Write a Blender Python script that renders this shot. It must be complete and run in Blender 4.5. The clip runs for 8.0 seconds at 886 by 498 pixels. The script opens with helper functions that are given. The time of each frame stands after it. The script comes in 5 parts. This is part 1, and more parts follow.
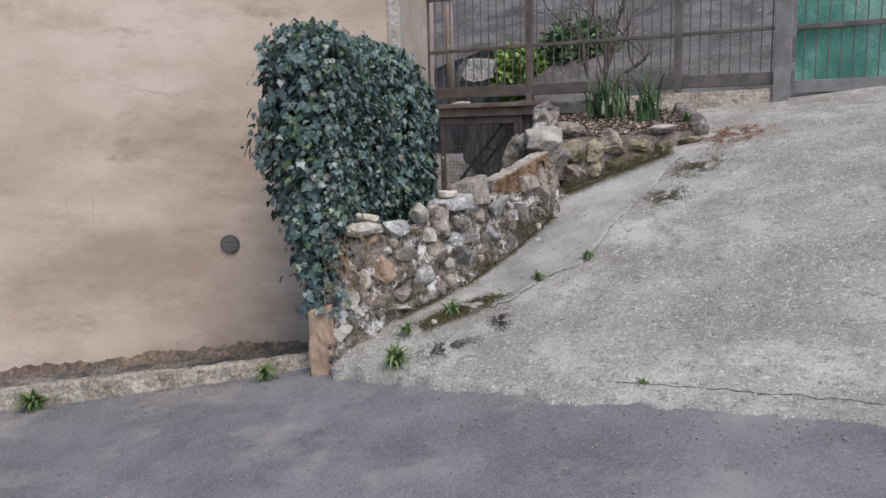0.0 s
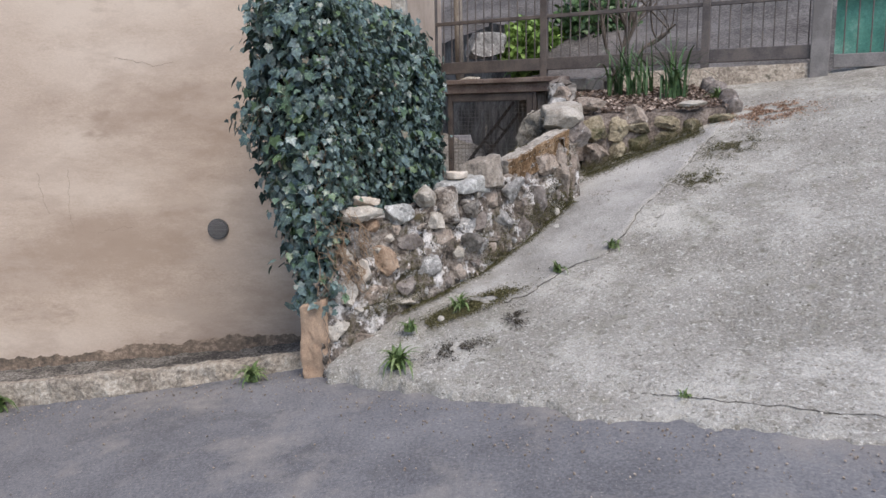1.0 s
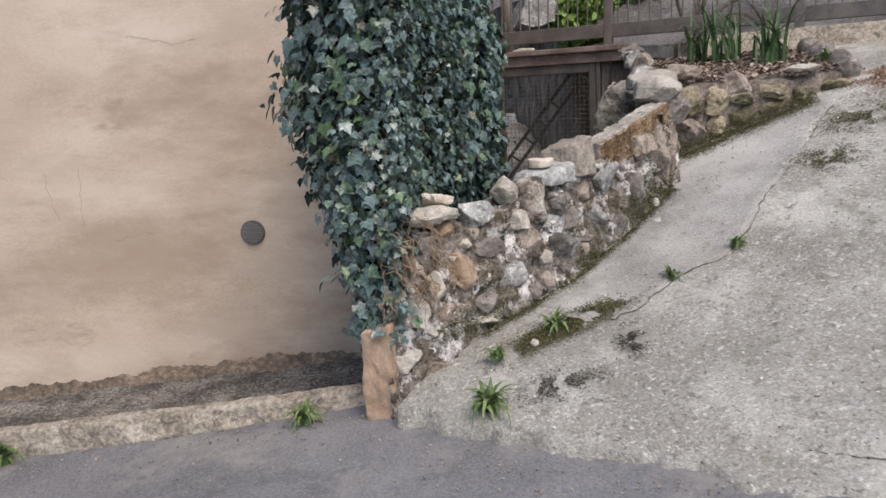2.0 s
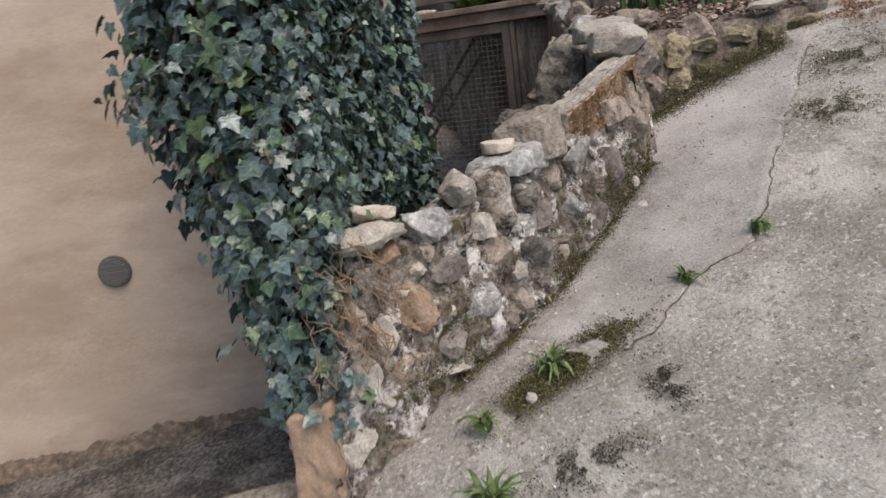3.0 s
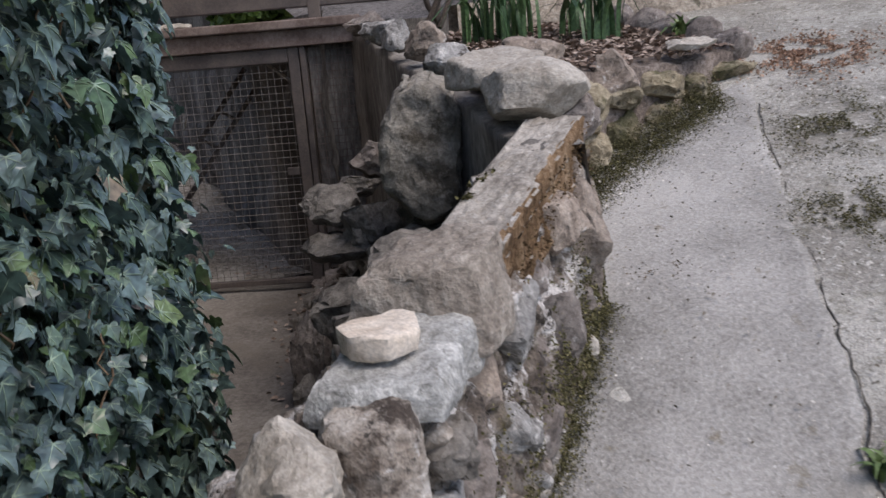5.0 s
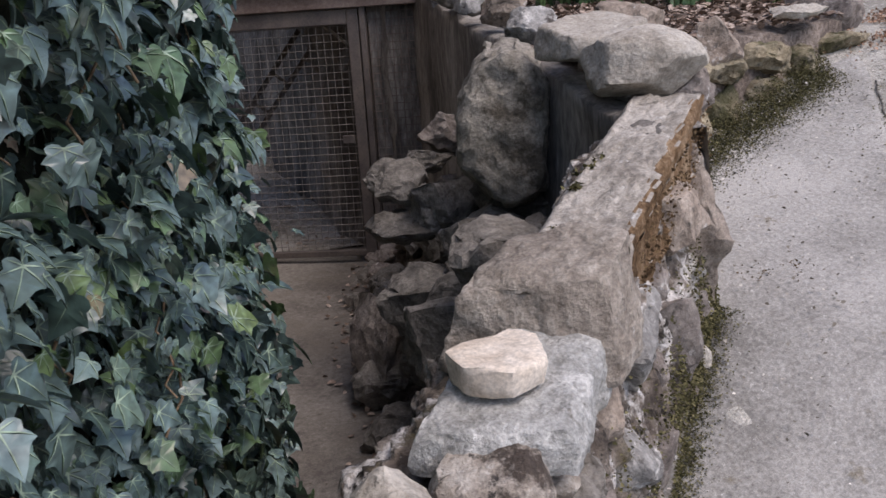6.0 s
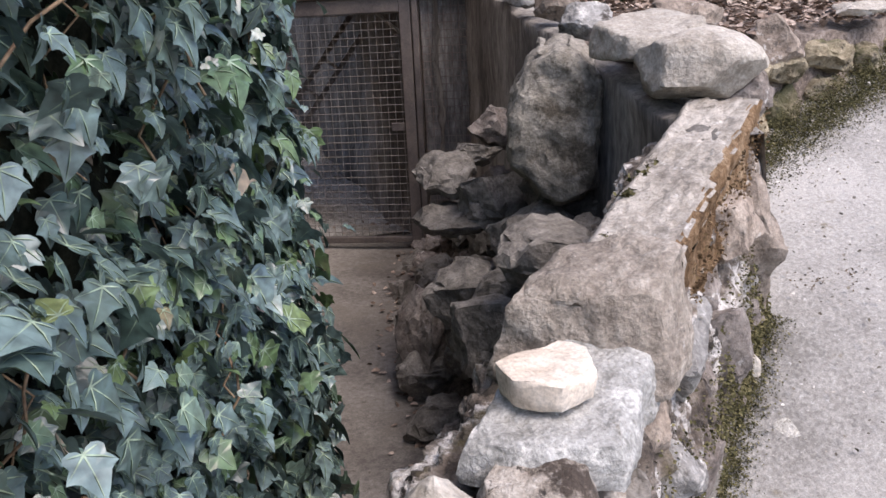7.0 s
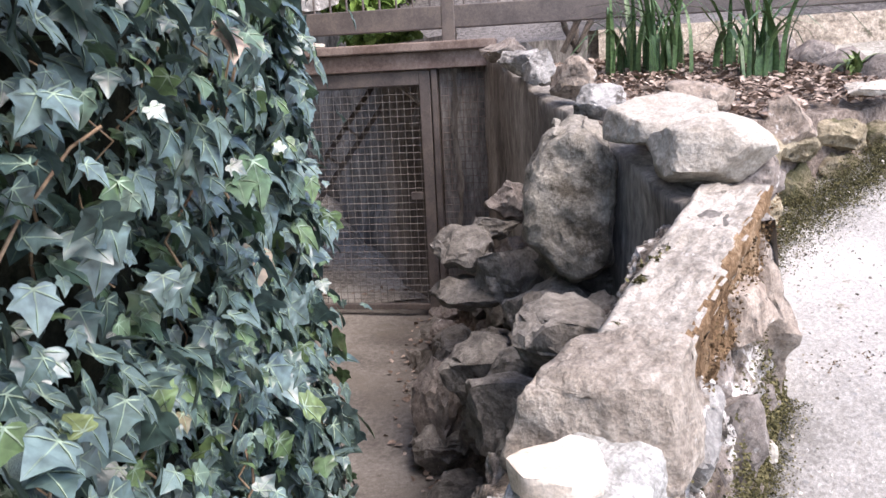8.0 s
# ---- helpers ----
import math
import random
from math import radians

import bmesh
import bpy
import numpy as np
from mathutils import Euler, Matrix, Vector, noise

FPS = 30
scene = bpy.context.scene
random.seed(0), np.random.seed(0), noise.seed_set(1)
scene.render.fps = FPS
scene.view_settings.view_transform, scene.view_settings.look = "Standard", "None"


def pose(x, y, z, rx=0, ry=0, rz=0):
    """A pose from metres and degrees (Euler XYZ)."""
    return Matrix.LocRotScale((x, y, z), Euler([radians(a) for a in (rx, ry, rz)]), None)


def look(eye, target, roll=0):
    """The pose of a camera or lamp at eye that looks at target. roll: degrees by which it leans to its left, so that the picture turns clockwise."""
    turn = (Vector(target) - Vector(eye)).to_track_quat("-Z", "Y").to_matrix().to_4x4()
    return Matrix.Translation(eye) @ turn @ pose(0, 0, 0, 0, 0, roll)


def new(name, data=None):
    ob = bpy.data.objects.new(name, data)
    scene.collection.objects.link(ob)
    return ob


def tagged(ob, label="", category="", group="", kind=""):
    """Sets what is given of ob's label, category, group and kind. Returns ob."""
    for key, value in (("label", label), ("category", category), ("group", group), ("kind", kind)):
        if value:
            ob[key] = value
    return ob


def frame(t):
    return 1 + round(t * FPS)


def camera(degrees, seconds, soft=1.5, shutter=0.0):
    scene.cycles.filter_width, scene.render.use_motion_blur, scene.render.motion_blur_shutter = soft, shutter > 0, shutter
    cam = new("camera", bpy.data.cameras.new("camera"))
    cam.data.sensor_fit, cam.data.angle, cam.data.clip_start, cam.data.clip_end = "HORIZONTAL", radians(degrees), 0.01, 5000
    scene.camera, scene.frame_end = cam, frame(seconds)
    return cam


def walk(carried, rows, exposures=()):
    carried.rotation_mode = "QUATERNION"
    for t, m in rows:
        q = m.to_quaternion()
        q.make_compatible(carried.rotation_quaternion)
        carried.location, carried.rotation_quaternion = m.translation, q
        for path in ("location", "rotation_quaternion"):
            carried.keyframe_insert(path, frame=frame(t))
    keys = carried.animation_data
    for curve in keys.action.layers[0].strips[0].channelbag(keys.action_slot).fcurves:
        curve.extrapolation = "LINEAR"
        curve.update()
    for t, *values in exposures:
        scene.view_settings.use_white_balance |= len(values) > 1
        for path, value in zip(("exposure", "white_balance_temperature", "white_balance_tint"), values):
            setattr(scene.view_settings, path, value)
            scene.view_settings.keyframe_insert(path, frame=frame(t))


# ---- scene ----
cam = camera(59.6, 8.0, shutter=0.25)
PATH = [
    (0, (0.179, 0.089, 1.559), (0.112, 2.067, 1.27), -1.2),
    (0.5, (0.16, 0.278, 1.548), (0.084, 2.252, 1.236), -0.9),
    (1, (0.139, 0.681, 1.503), (0.058, 2.651, 1.171), -0.9),
    (1.5, (0.004, 1.08, 1.5), (-0.136, 3.044, 1.149), -2.4),
    (1.7, (-0.106, 1.28, 1.503), (-0.247, 3.243, 1.147), -2.5),
    (2.8, (-0.428, 2.5, 1.473), (-0.461, 4.449, 1.023), -7.3),
    (3, (-0.486, 2.748, 1.476), (-0.355, 4.691, 1.02), -7.4),
    (3.5, (-0.56, 3.323, 1.453), (-0.333, 5.282, 1.115), -9.7),
    (4, (-0.585, 3.858, 1.454), (-0.099, 5.761, 1.077), -6.0),
    (4.5, (-0.485, 4.332, 1.515), (0.284, 6.13, 1.095), -4.3),
    (5, (-0.354, 4.773, 1.555), (0.388, 6.578, 1.114), -4.5),
    (5.2, (-0.354, 4.889, 1.568), (0.374, 6.694, 1.104), -4.3),
    (6.3, (-0.397, 5.053, 1.58), (0.206, 6.88, 1.032), -3.5),
    (6.5, (-0.398, 5.057, 1.585), (0.184, 6.885, 1.02), -3.5),
    (7, (-0.4, 5.048, 1.624), (0.127, 6.894, 1.063), -2.9),
    (7.5, (-0.396, 5.032, 1.648), (0.105, 6.907, 1.166), -2.7),
    (8, (-0.392, 5.027, 1.685), (0.103, 6.921, 1.274), -2.8),
]
walk(cam, [(t, look(eye, target, roll)) for t, eye, target, roll in PATH],
     [(0, 0.60, 6450, 12), (1.7, 0.82, 6700, 12), (2.8, 0.62, 7100, 13), (3.5, 0.58, 7100, 13), (4.5, 0.5, 6500, 14), (5.2, 0.54, 6450, 15), (6.3, 0.75, 6600, 18), (7.0, 1.25, 6600, 18), (7.5, 1.65, 6600, 18), (8, 1.82, 6600, 18)])

# ---- light ----
world = bpy.data.worlds.new("sky")
scene.world = world
world.use_nodes = True
wn = world.node_tree
sky = wn.nodes.new("ShaderNodeTexSky")
sky.sky_type, sky.sun_disc = "NISHITA", False
sky.sun_elevation, sky.sun_rotation = radians(57), radians(150)
sky.air_density, sky.dust_density = 1.0, 1.5
wn.links.new(sky.outputs[0], wn.nodes["Background"].inputs[0])
wn.nodes["Background"].inputs[1].default_value = 0.14
sun = new("sun", bpy.data.lights.new("sun", "SUN"))
sun.data.energy, sun.data.angle, sun.data.color = 1.5, radians(35), (1.0, 0.94, 0.86)
sun.matrix_world = look((2.8, 1.3, 8.4), (0, 6, 0))


# ---- materials ----
def surface(name, ramp, scale=3.0, fine=40.0, rough=0.85, bump=0.4, fine_mix=0.5, spots=None, patches=None, metal=0.0,
            stretch=(1, 1, 1), jitter=0.0, bump_dist=0.01, detail=8.0, spec=0.5, grain=0.28):
    """Two-scale noise colour with optional spots and patches: (colour, scale, low, high)."""
    m = bpy.data.materials.new(name)
    m.use_nodes = True
    nt = m.node_tree
    N, L = nt.nodes, nt.links
    bsdf = N["Principled BSDF"]
    bsdf.inputs["Metallic"].default_value = metal
    bsdf.inputs["Specular IOR Level"].default_value = spec
    tc, info = N.new("ShaderNodeTexCoord"), N.new("ShaderNodeObjectInfo")
    add = N.new("ShaderNodeVectorMath"); add.operation = "ADD"
    mul = N.new("ShaderNodeMath"); mul.operation = "MULTIPLY"; mul.inputs[1].default_value = 37.0
    L.new(info.outputs["Random"], mul.inputs[0])
    mp = N.new("ShaderNodeMapping")
    mp.inputs["Scale"].default_value = stretch
    L.new(tc.outputs["Object"], mp.inputs[0])
    L.new(mp.outputs[0], add.inputs[0]); L.new(mul.outputs[0], add.inputs[1])
    co = add.outputs[0]

    def noise_tex(sc, det=detail, rgh=0.6):
        n = N.new("ShaderNodeTexNoise")
        n.inputs["Scale"].default_value, n.inputs["Detail"].default_value, n.inputs["Roughness"].default_value = sc, det, rgh
        L.new(co, n.inputs["Vector"])
        return n.outputs["Fac"]

    def blend(fac, a, b, kind="MIX"):
        x = N.new("ShaderNodeMix"); x.data_type, x.blend_type = "RGBA", kind
        for sock, val in ((x.inputs[0], fac), (x.inputs[6], a), (x.inputs[7], b)):
            if isinstance(val, (int, float)):
                sock.default_value = val
            elif isinstance(val, tuple):
                sock.default_value = (*val, 1)
            else:
                L.new(val, sock)
        return x.outputs[2]

    def mask(sc, low, high):
        r = N.new("ShaderNodeMapRange")
        r.inputs[1].default_value, r.inputs[2].default_value = low, high
        L.new(noise_tex(sc, 10.0, 0.72), r.inputs[0])
        return r.outputs[0]

    big, small = noise_tex(scale), noise_tex(fine)
    mixv = N.new("ShaderNodeMix"); mixv.data_type = "FLOAT"
    mixv.inputs[0].default_value = fine_mix
    L.new(big, mixv.inputs[2]); L.new(small, mixv.inputs[3])
    cr = N.new("ShaderNodeValToRGB")
    L.new(mixv.outputs[0], cr.inputs[0])
    while len(cr.color_ramp.elements) < len(ramp):
        cr.color_ramp.elements.new(0.5)
    for e, (p, c) in zip(cr.color_ramp.elements, ramp):
        e.position, e.color = 0.5 + (p - 0.5) * 0.46, (*c, 1)
    col = cr.outputs[0]
    for extra in (patches or ()):
        c, sc, low, high = extra
        col = blend(mask(sc, low, high), col, c)
    for extra in (spots or ()):
        c, sc, low, high = extra
        col = blend(mask(sc, low, high), col, c)
    if grain:
        g = N.new("ShaderNodeMapRange")
        g.inputs[1].default_value, g.inputs[2].default_value, g.inputs[3].default_value, g.inputs[4].default_value = 0.32, 0.68, 1 - grain, 1 + grain
        L.new(noise_tex(fine * 3.5, 4.0, 0.7), g.inputs[0])
        hv = N.new("ShaderNodeHueSaturation")
        L.new(g.outputs[0], hv.inputs["Value"]); L.new(col, hv.inputs["Color"])
        col = hv.outputs[0]
    if jitter:
        h = N.new("ShaderNodeHueSaturation")
        r = N.new("ShaderNodeMapRange")
        r.inputs[3].default_value, r.inputs[4].default_value = 1 - jitter, 1 + jitter
        L.new(info.outputs["Random"], r.inputs[0])
        L.new(r.outputs[0], h.inputs["Value"]); L.new(col, h.inputs["Color"])
        col = h.outputs[0]
    L.new(col, bsdf.inputs["Base Color"])
    rr = N.new("ShaderNodeMapRange")
    rr.inputs[3].default_value, rr.inputs[4].default_value = rough - 0.1, min(1, rough + 0.1)
    L.new(small, rr.inputs[0]); L.new(rr.outputs[0], bsdf.inputs["Roughness"])
    if bump:
        b = N.new("ShaderNodeBump")
        b.inputs["Strength"].default_value, b.inputs["Distance"].default_value = bump, bump_dist
        L.new(mixv.outputs[0], b.inputs["Height"]); L.new(b.outputs[0], bsdf.inputs["Normal"])
    return m


PLASTER = surface("plaster", [(0.25, (0.41, 0.31, 0.232)), (0.5, (0.53, 0.42, 0.328)), (0.75, (0.61, 0.50, 0.40))], 0.9, 60, 0.92, 0.3, 0.25,
                  patches=[((0.36, 0.265, 0.195), 0.75, 0.50, 0.70), ((0.47, 0.37, 0.29), 2.0, 0.52, 0.68), ((0.33, 0.24, 0.175), 1.6, 0.58, 0.72)], stretch=(0.7, 0.7, 1.7), grain=0.07)
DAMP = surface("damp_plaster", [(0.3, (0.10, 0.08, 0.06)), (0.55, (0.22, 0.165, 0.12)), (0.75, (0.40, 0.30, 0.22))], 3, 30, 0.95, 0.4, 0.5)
ASPHALT = surface("asphalt", [(0.25, (0.085, 0.083, 0.088)), (0.5, (0.145, 0.142, 0.148)), (0.75, (0.21, 0.205, 0.205))], 1.1, 70, 0.9, 0.6, 0.5,
                  spots=[((0.36, 0.33, 0.29), 75, 0.60, 0.66)], patches=[((0.25, 0.23, 0.21), 1.3, 0.50, 0.66), ((0.09, 0.088, 0.09), 2.4, 0.58, 0.7)])
CONCRETE = surface("ramp_concrete", [(0.1, (0.16, 0.145, 0.12)), (0.42, (0.29, 0.27, 0.235)), (0.6, (0.37, 0.35, 0.31)), (0.9, (0.50, 0.475, 0.43))], 1.6, 62, 0.93, 1.0, 0.5,
                   spots=[((0.18, 0.165, 0.13), 13, 0.55, 0.66), ((0.54, 0.52, 0.47), 24, 0.56, 0.64), ((0.60, 0.57, 0.52), 48, 0.57, 0.63), ((0.09, 0.08, 0.06), 36, 0.58, 0.65), ((0.19, 0.18, 0.13), 6, 0.57, 0.70)],
                   patches=[((0.52, 0.495, 0.44), 0.8, 0.50, 0.66), ((0.24, 0.225, 0.185), 1.9, 0.54, 0.70), ((0.20, 0.185, 0.145), 3.3, 0.58, 0.70)], bump_dist=0.03, grain=0.4)
SMOOTH = surface("smooth_concrete", [(0.25, (0.19, 0.178, 0.16)), (0.5, (0.315, 0.30, 0.275)), (0.75, (0.43, 0.41, 0.38))], 2.2, 85, 0.9, 0.7, 0.45,
                 spots=[((0.20, 0.175, 0.13), 11, 0.60, 0.68), ((0.56, 0.54, 0.51), 60, 0.62, 0.67)], patches=[((0.26, 0.245, 0.215), 1.7, 0.53, 0.66)], bump_dist=0.015)
KERB = surface("kerb_mortar", [(0.25, (0.15, 0.125, 0.10)), (0.5, (0.31, 0.265, 0.21)), (0.75, (0.46, 0.41, 0.34))], 5, 40, 0.95, 1.0, 0.5, spots=[((0.09, 0.08, 0.055), 7, 0.58, 0.66)], bump_dist=0.03)
DITCH = surface("ditch_gravel", [(0.35, (0.05, 0.045, 0.04)), (0.55, (0.15, 0.135, 0.115)), (0.75, (0.30, 0.28, 0.25))], 4, 45, 0.95, 1.0, 0.6, bump_dist=0.03)
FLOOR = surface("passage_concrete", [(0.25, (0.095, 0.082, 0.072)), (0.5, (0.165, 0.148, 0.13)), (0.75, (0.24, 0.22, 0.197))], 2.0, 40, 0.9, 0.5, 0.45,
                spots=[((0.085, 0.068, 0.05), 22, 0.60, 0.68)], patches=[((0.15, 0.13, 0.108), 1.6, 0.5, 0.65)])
MORTAR = surface("lime_mortar", [(0.25, (0.045, 0.034, 0.027)), (0.45, (0.16, 0.13, 0.105)), (0.58, (0.28, 0.245, 0.21)), (0.75, (0.42, 0.385, 0.345))], 8, 30, 0.95, 1.0, 0.5,
                 patches=[((0.62, 0.59, 0.56), 6, 0.52, 0.58)], spots=[((0.03, 0.024, 0.019), 15, 0.54, 0.59), ((0.075, 0.06, 0.03), 4, 0.54, 0.62)], bump_dist=0.04)


def stone_mat(name, dark, mid, light, lichen=0.55, moss=None, jitter=0.18, soot=0.57):
    spots = [((0.60, 0.575, 0.54), 11, lichen, lichen + 0.07), ((0.06, 0.05, 0.042), 17, soot, soot + 0.09)]
    return surface(name, [(0.22, dark), (0.5, mid), (0.78, light)], 6, 30, 0.9, 1.0, 0.5, spots=spots,
                   patches=[(moss, 3.0, 0.52, 0.62)] if moss else None, jitter=jitter, bump_dist=0.03)


TAN = stone_mat("tan_stone", (0.15, 0.115, 0.088), (0.29, 0.235, 0.19), (0.40, 0.34, 0.285), 0.60, soot=0.55)
ORANGE = stone_mat("ochre_stone", (0.19, 0.12, 0.075), (0.31, 0.215, 0.145), (0.40, 0.30, 0.215), 0.64)
GREY = stone_mat("grey_stone", (0.135, 0.128, 0.12), (0.265, 0.255, 0.24), (0.38, 0.37, 0.35), soot=0.55)
BROWN = stone_mat("brown_stone", (0.10, 0.08, 0.068), (0.205, 0.175, 0.155), (0.30, 0.265, 0.235), 0.60)
SLABROCK = surface("lichened_slab", [(0.2, (0.20, 0.195, 0.175)), (0.5, (0.36, 0.355, 0.335)), (0.8, (0.52, 0.515, 0.49))], 7, 45, 0.92, 1.0, 0.5,
                   spots=[((0.62, 0.61, 0.58), 14, 0.55, 0.62), ((0.14, 0.115, 0.08), 9, 0.60, 0.68), ((0.05, 0.045, 0.04), 36, 0.62, 0.68)], bump_dist=0.03)
BLOTCHED = surface("blotched_stone", [(0.2, (0.14, 0.105, 0.08)), (0.5, (0.31, 0.265, 0.22)), (0.8, (0.47, 0.43, 0.38))], 6, 36, 0.94, 1.0, 0.5,
                   spots=[((0.56, 0.53, 0.49), 10, 0.55, 0.61), ((0.06, 0.045, 0.035), 8, 0.53, 0.60), ((0.035, 0.03, 0.026), 28, 0.60, 0.65)], bump_dist=0.04)
BLOCKROCK = surface("block_stone", [(0.2, (0.16, 0.13, 0.104)), (0.5, (0.285, 0.245, 0.203)), (0.8, (0.43, 0.385, 0.33))], 7, 40, 0.92, 1.0, 0.5,
                    spots=[((0.55, 0.52, 0.48), 16, 0.60, 0.66), ((0.08, 0.068, 0.055), 11, 0.62, 0.68)], bump_dist=0.03)
PALE = stone_mat("pale_stone", (0.28, 0.245, 0.20), (0.41, 0.37, 0.315), (0.52, 0.48, 0.42), 0.66, None, 0.12, 0.64)
CREAM = surface("cream_stone", [(0.25, (0.47, 0.385, 0.30)), (0.5, (0.60, 0.52, 0.43)), (0.75, (0.68, 0.61, 0.53))], 4, 40, 0.85, 0.5, 0.4, patches=[((0.44, 0.31, 0.2), 5, 0.58, 0.68)])
# grey rubble darkened in its colour for the shade of the sunken passage
SHADEROCK = stone_mat("shaded_rock", (0.075, 0.067, 0.057), (0.155, 0.14, 0.122), (0.25, 0.23, 0.205), 0.66)
BOULDER = stone_mat("boulder_rock", (0.13, 0.115, 0.09), (0.26, 0.235, 0.195), (0.41, 0.375, 0.32), 0.68, moss=(0.06, 0.05, 0.036), jitter=0.05, soot=0.60)
BEDROCK = surface("yellowish_bed_stone", [(0.2, (0.12, 0.095, 0.055)), (0.5, (0.27, 0.225, 0.15)), (0.8, (0.42, 0.365, 0.265))], 7, 40, 0.95, 1.0, 0.5,
                  patches=[((0.075, 0.07, 0.03), 4, 0.50, 0.60)], spots=[((0.05, 0.042, 0.03), 15, 0.58, 0.65)], jitter=0.15, bump_dist=0.03)
COPING = surface("coping_concrete", [(0.2, (0.19, 0.165, 0.138)), (0.5, (0.36, 0.325, 0.28)), (0.8, (0.49, 0.45, 0.40))], 5, 34, 0.92, 1.0, 0.5,
                 spots=[((0.10, 0.088, 0.07), 13, 0.60, 0.67), ((0.54, 0.52, 0.49), 19, 0.60, 0.66)], bump_dist=0.035)
RUST_MOSS = surface("brown_moss", [(0.25, (0.09, 0.055, 0.03)), (0.5, (0.21, 0.135, 0.078)), (0.75, (0.36, 0.265, 0.175))], 10, 60, 1.0, 1.0, 0.45, spots=[((0.07, 0.045, 0.028), 14, 0.57, 0.66)],
                    stretch=(1.6, 1.6, 0.5), bump_dist=0.03, spec=0.1)
STAINED = surface("stained_render", [(0.3, (0.07, 0.063, 0.056)), (0.5, (0.165, 0.15, 0.134)), (0.7, (0.30, 0.28, 0.252))], 3.5, 40, 0.95, 0.6, 0.35,
                  stretch=(1, 1, 0.22), bump_dist=0.015)
YARD = surface("yard_gravel", [(0.3, (0.045, 0.04, 0.036)), (0.5, (0.10, 0.09, 0.083)), (0.7, (0.17, 0.155, 0.145))], 1.2, 30, 1.0, 1.0, 0.5, spots=[((0.26, 0.24, 0.215), 3, 0.60, 0.68)], bump_dist=0.04)
PITSOIL = surface("pale_pit_earth", [(0.3, (0.20, 0.18, 0.155)), (0.5, (0.38, 0.35, 0.31)), (0.7, (0.52, 0.49, 0.45))], 2.5, 30, 1.0, 1.0, 0.5, spots=[((0.09, 0.075, 0.06), 9, 0.58, 0.66)], bump_dist=0.04)
SOIL = surface("soil", [(0.3, (0.06, 0.045, 0.035)), (0.5, (0.14, 0.11, 0.09)), (0.7, (0.24, 0.20, 0.17))], 6, 50, 1.0, 1.0, 0.5, bump_dist=0.03)
METAL = surface("brown_paint", [(0.3, (0.075, 0.062, 0.058)), (0.5, (0.105, 0.088, 0.08)), (0.7, (0.14, 0.115, 0.10))], 6, 60, 0.55, 0.1, 0.3, bump_dist=0.003)
BEAM = surface("rusty_paint", [(0.3, (0.11, 0.075, 0.06)), (0.5, (0.17, 0.125, 0.105)), (0.7, (0.23, 0.18, 0.155))], 5, 50, 0.6, 0.15, 0.35, bump_dist=0.003)
GREYMETAL = surface("grey_paint", [(0.3, (0.15, 0.135, 0.125)), (0.7, (0.24, 0.22, 0.205))], 5, 60, 0.6, 0.1, 0.3, bump_dist=0.003)
WIRE = surface("galvanised_wire", [(0.3, (0.14, 0.125, 0.115)), (0.7, (0.25, 0.23, 0.21))], 8, 60, 0.5, 0, metal=0.4)
GREENSHEET = surface("green_sheet", [(0.3, (0.05, 0.19, 0.14)), (0.5, (0.09, 0.27, 0.20)), (0.7, (0.22, 0.40, 0.31))], 1.5, 30, 0.5, 0.2, 0.2)
VENT = surface("vent_grey", [(0.3, (0.07, 0.065, 0.06)), (0.7, (0.13, 0.125, 0.12))], 12, 60, 0.6, 0.1)
WOOD = surface("weathered_wood", [(0.3, (0.16, 0.13, 0.105)), (0.7, (0.33, 0.29, 0.24))], 5, 40, 0.9, 0.5, stretch=(4, 4, 0.5))
BARK = surface("bark", [(0.3, (0.07, 0.055, 0.045)), (0.7, (0.20, 0.165, 0.135))], 9, 60, 0.95, 0.8, stretch=(2, 2, 0.5))
TWIG = surface("ivy_stem", [(0.3, (0.16, 0.10, 0.06)), (0.7, (0.34, 0.24, 0.15))], 9, 60, 0.9, 0.4)
# near-black colour standing for the shade deep between the ivy leaves
IVY_SHADE = surface("ivy_inner_shade", [(0.3, (0.010, 0.012, 0.009)), (0.7, (0.03, 0.032, 0.022))], 9, 60, 1.0, 0.5, spec=0.1)


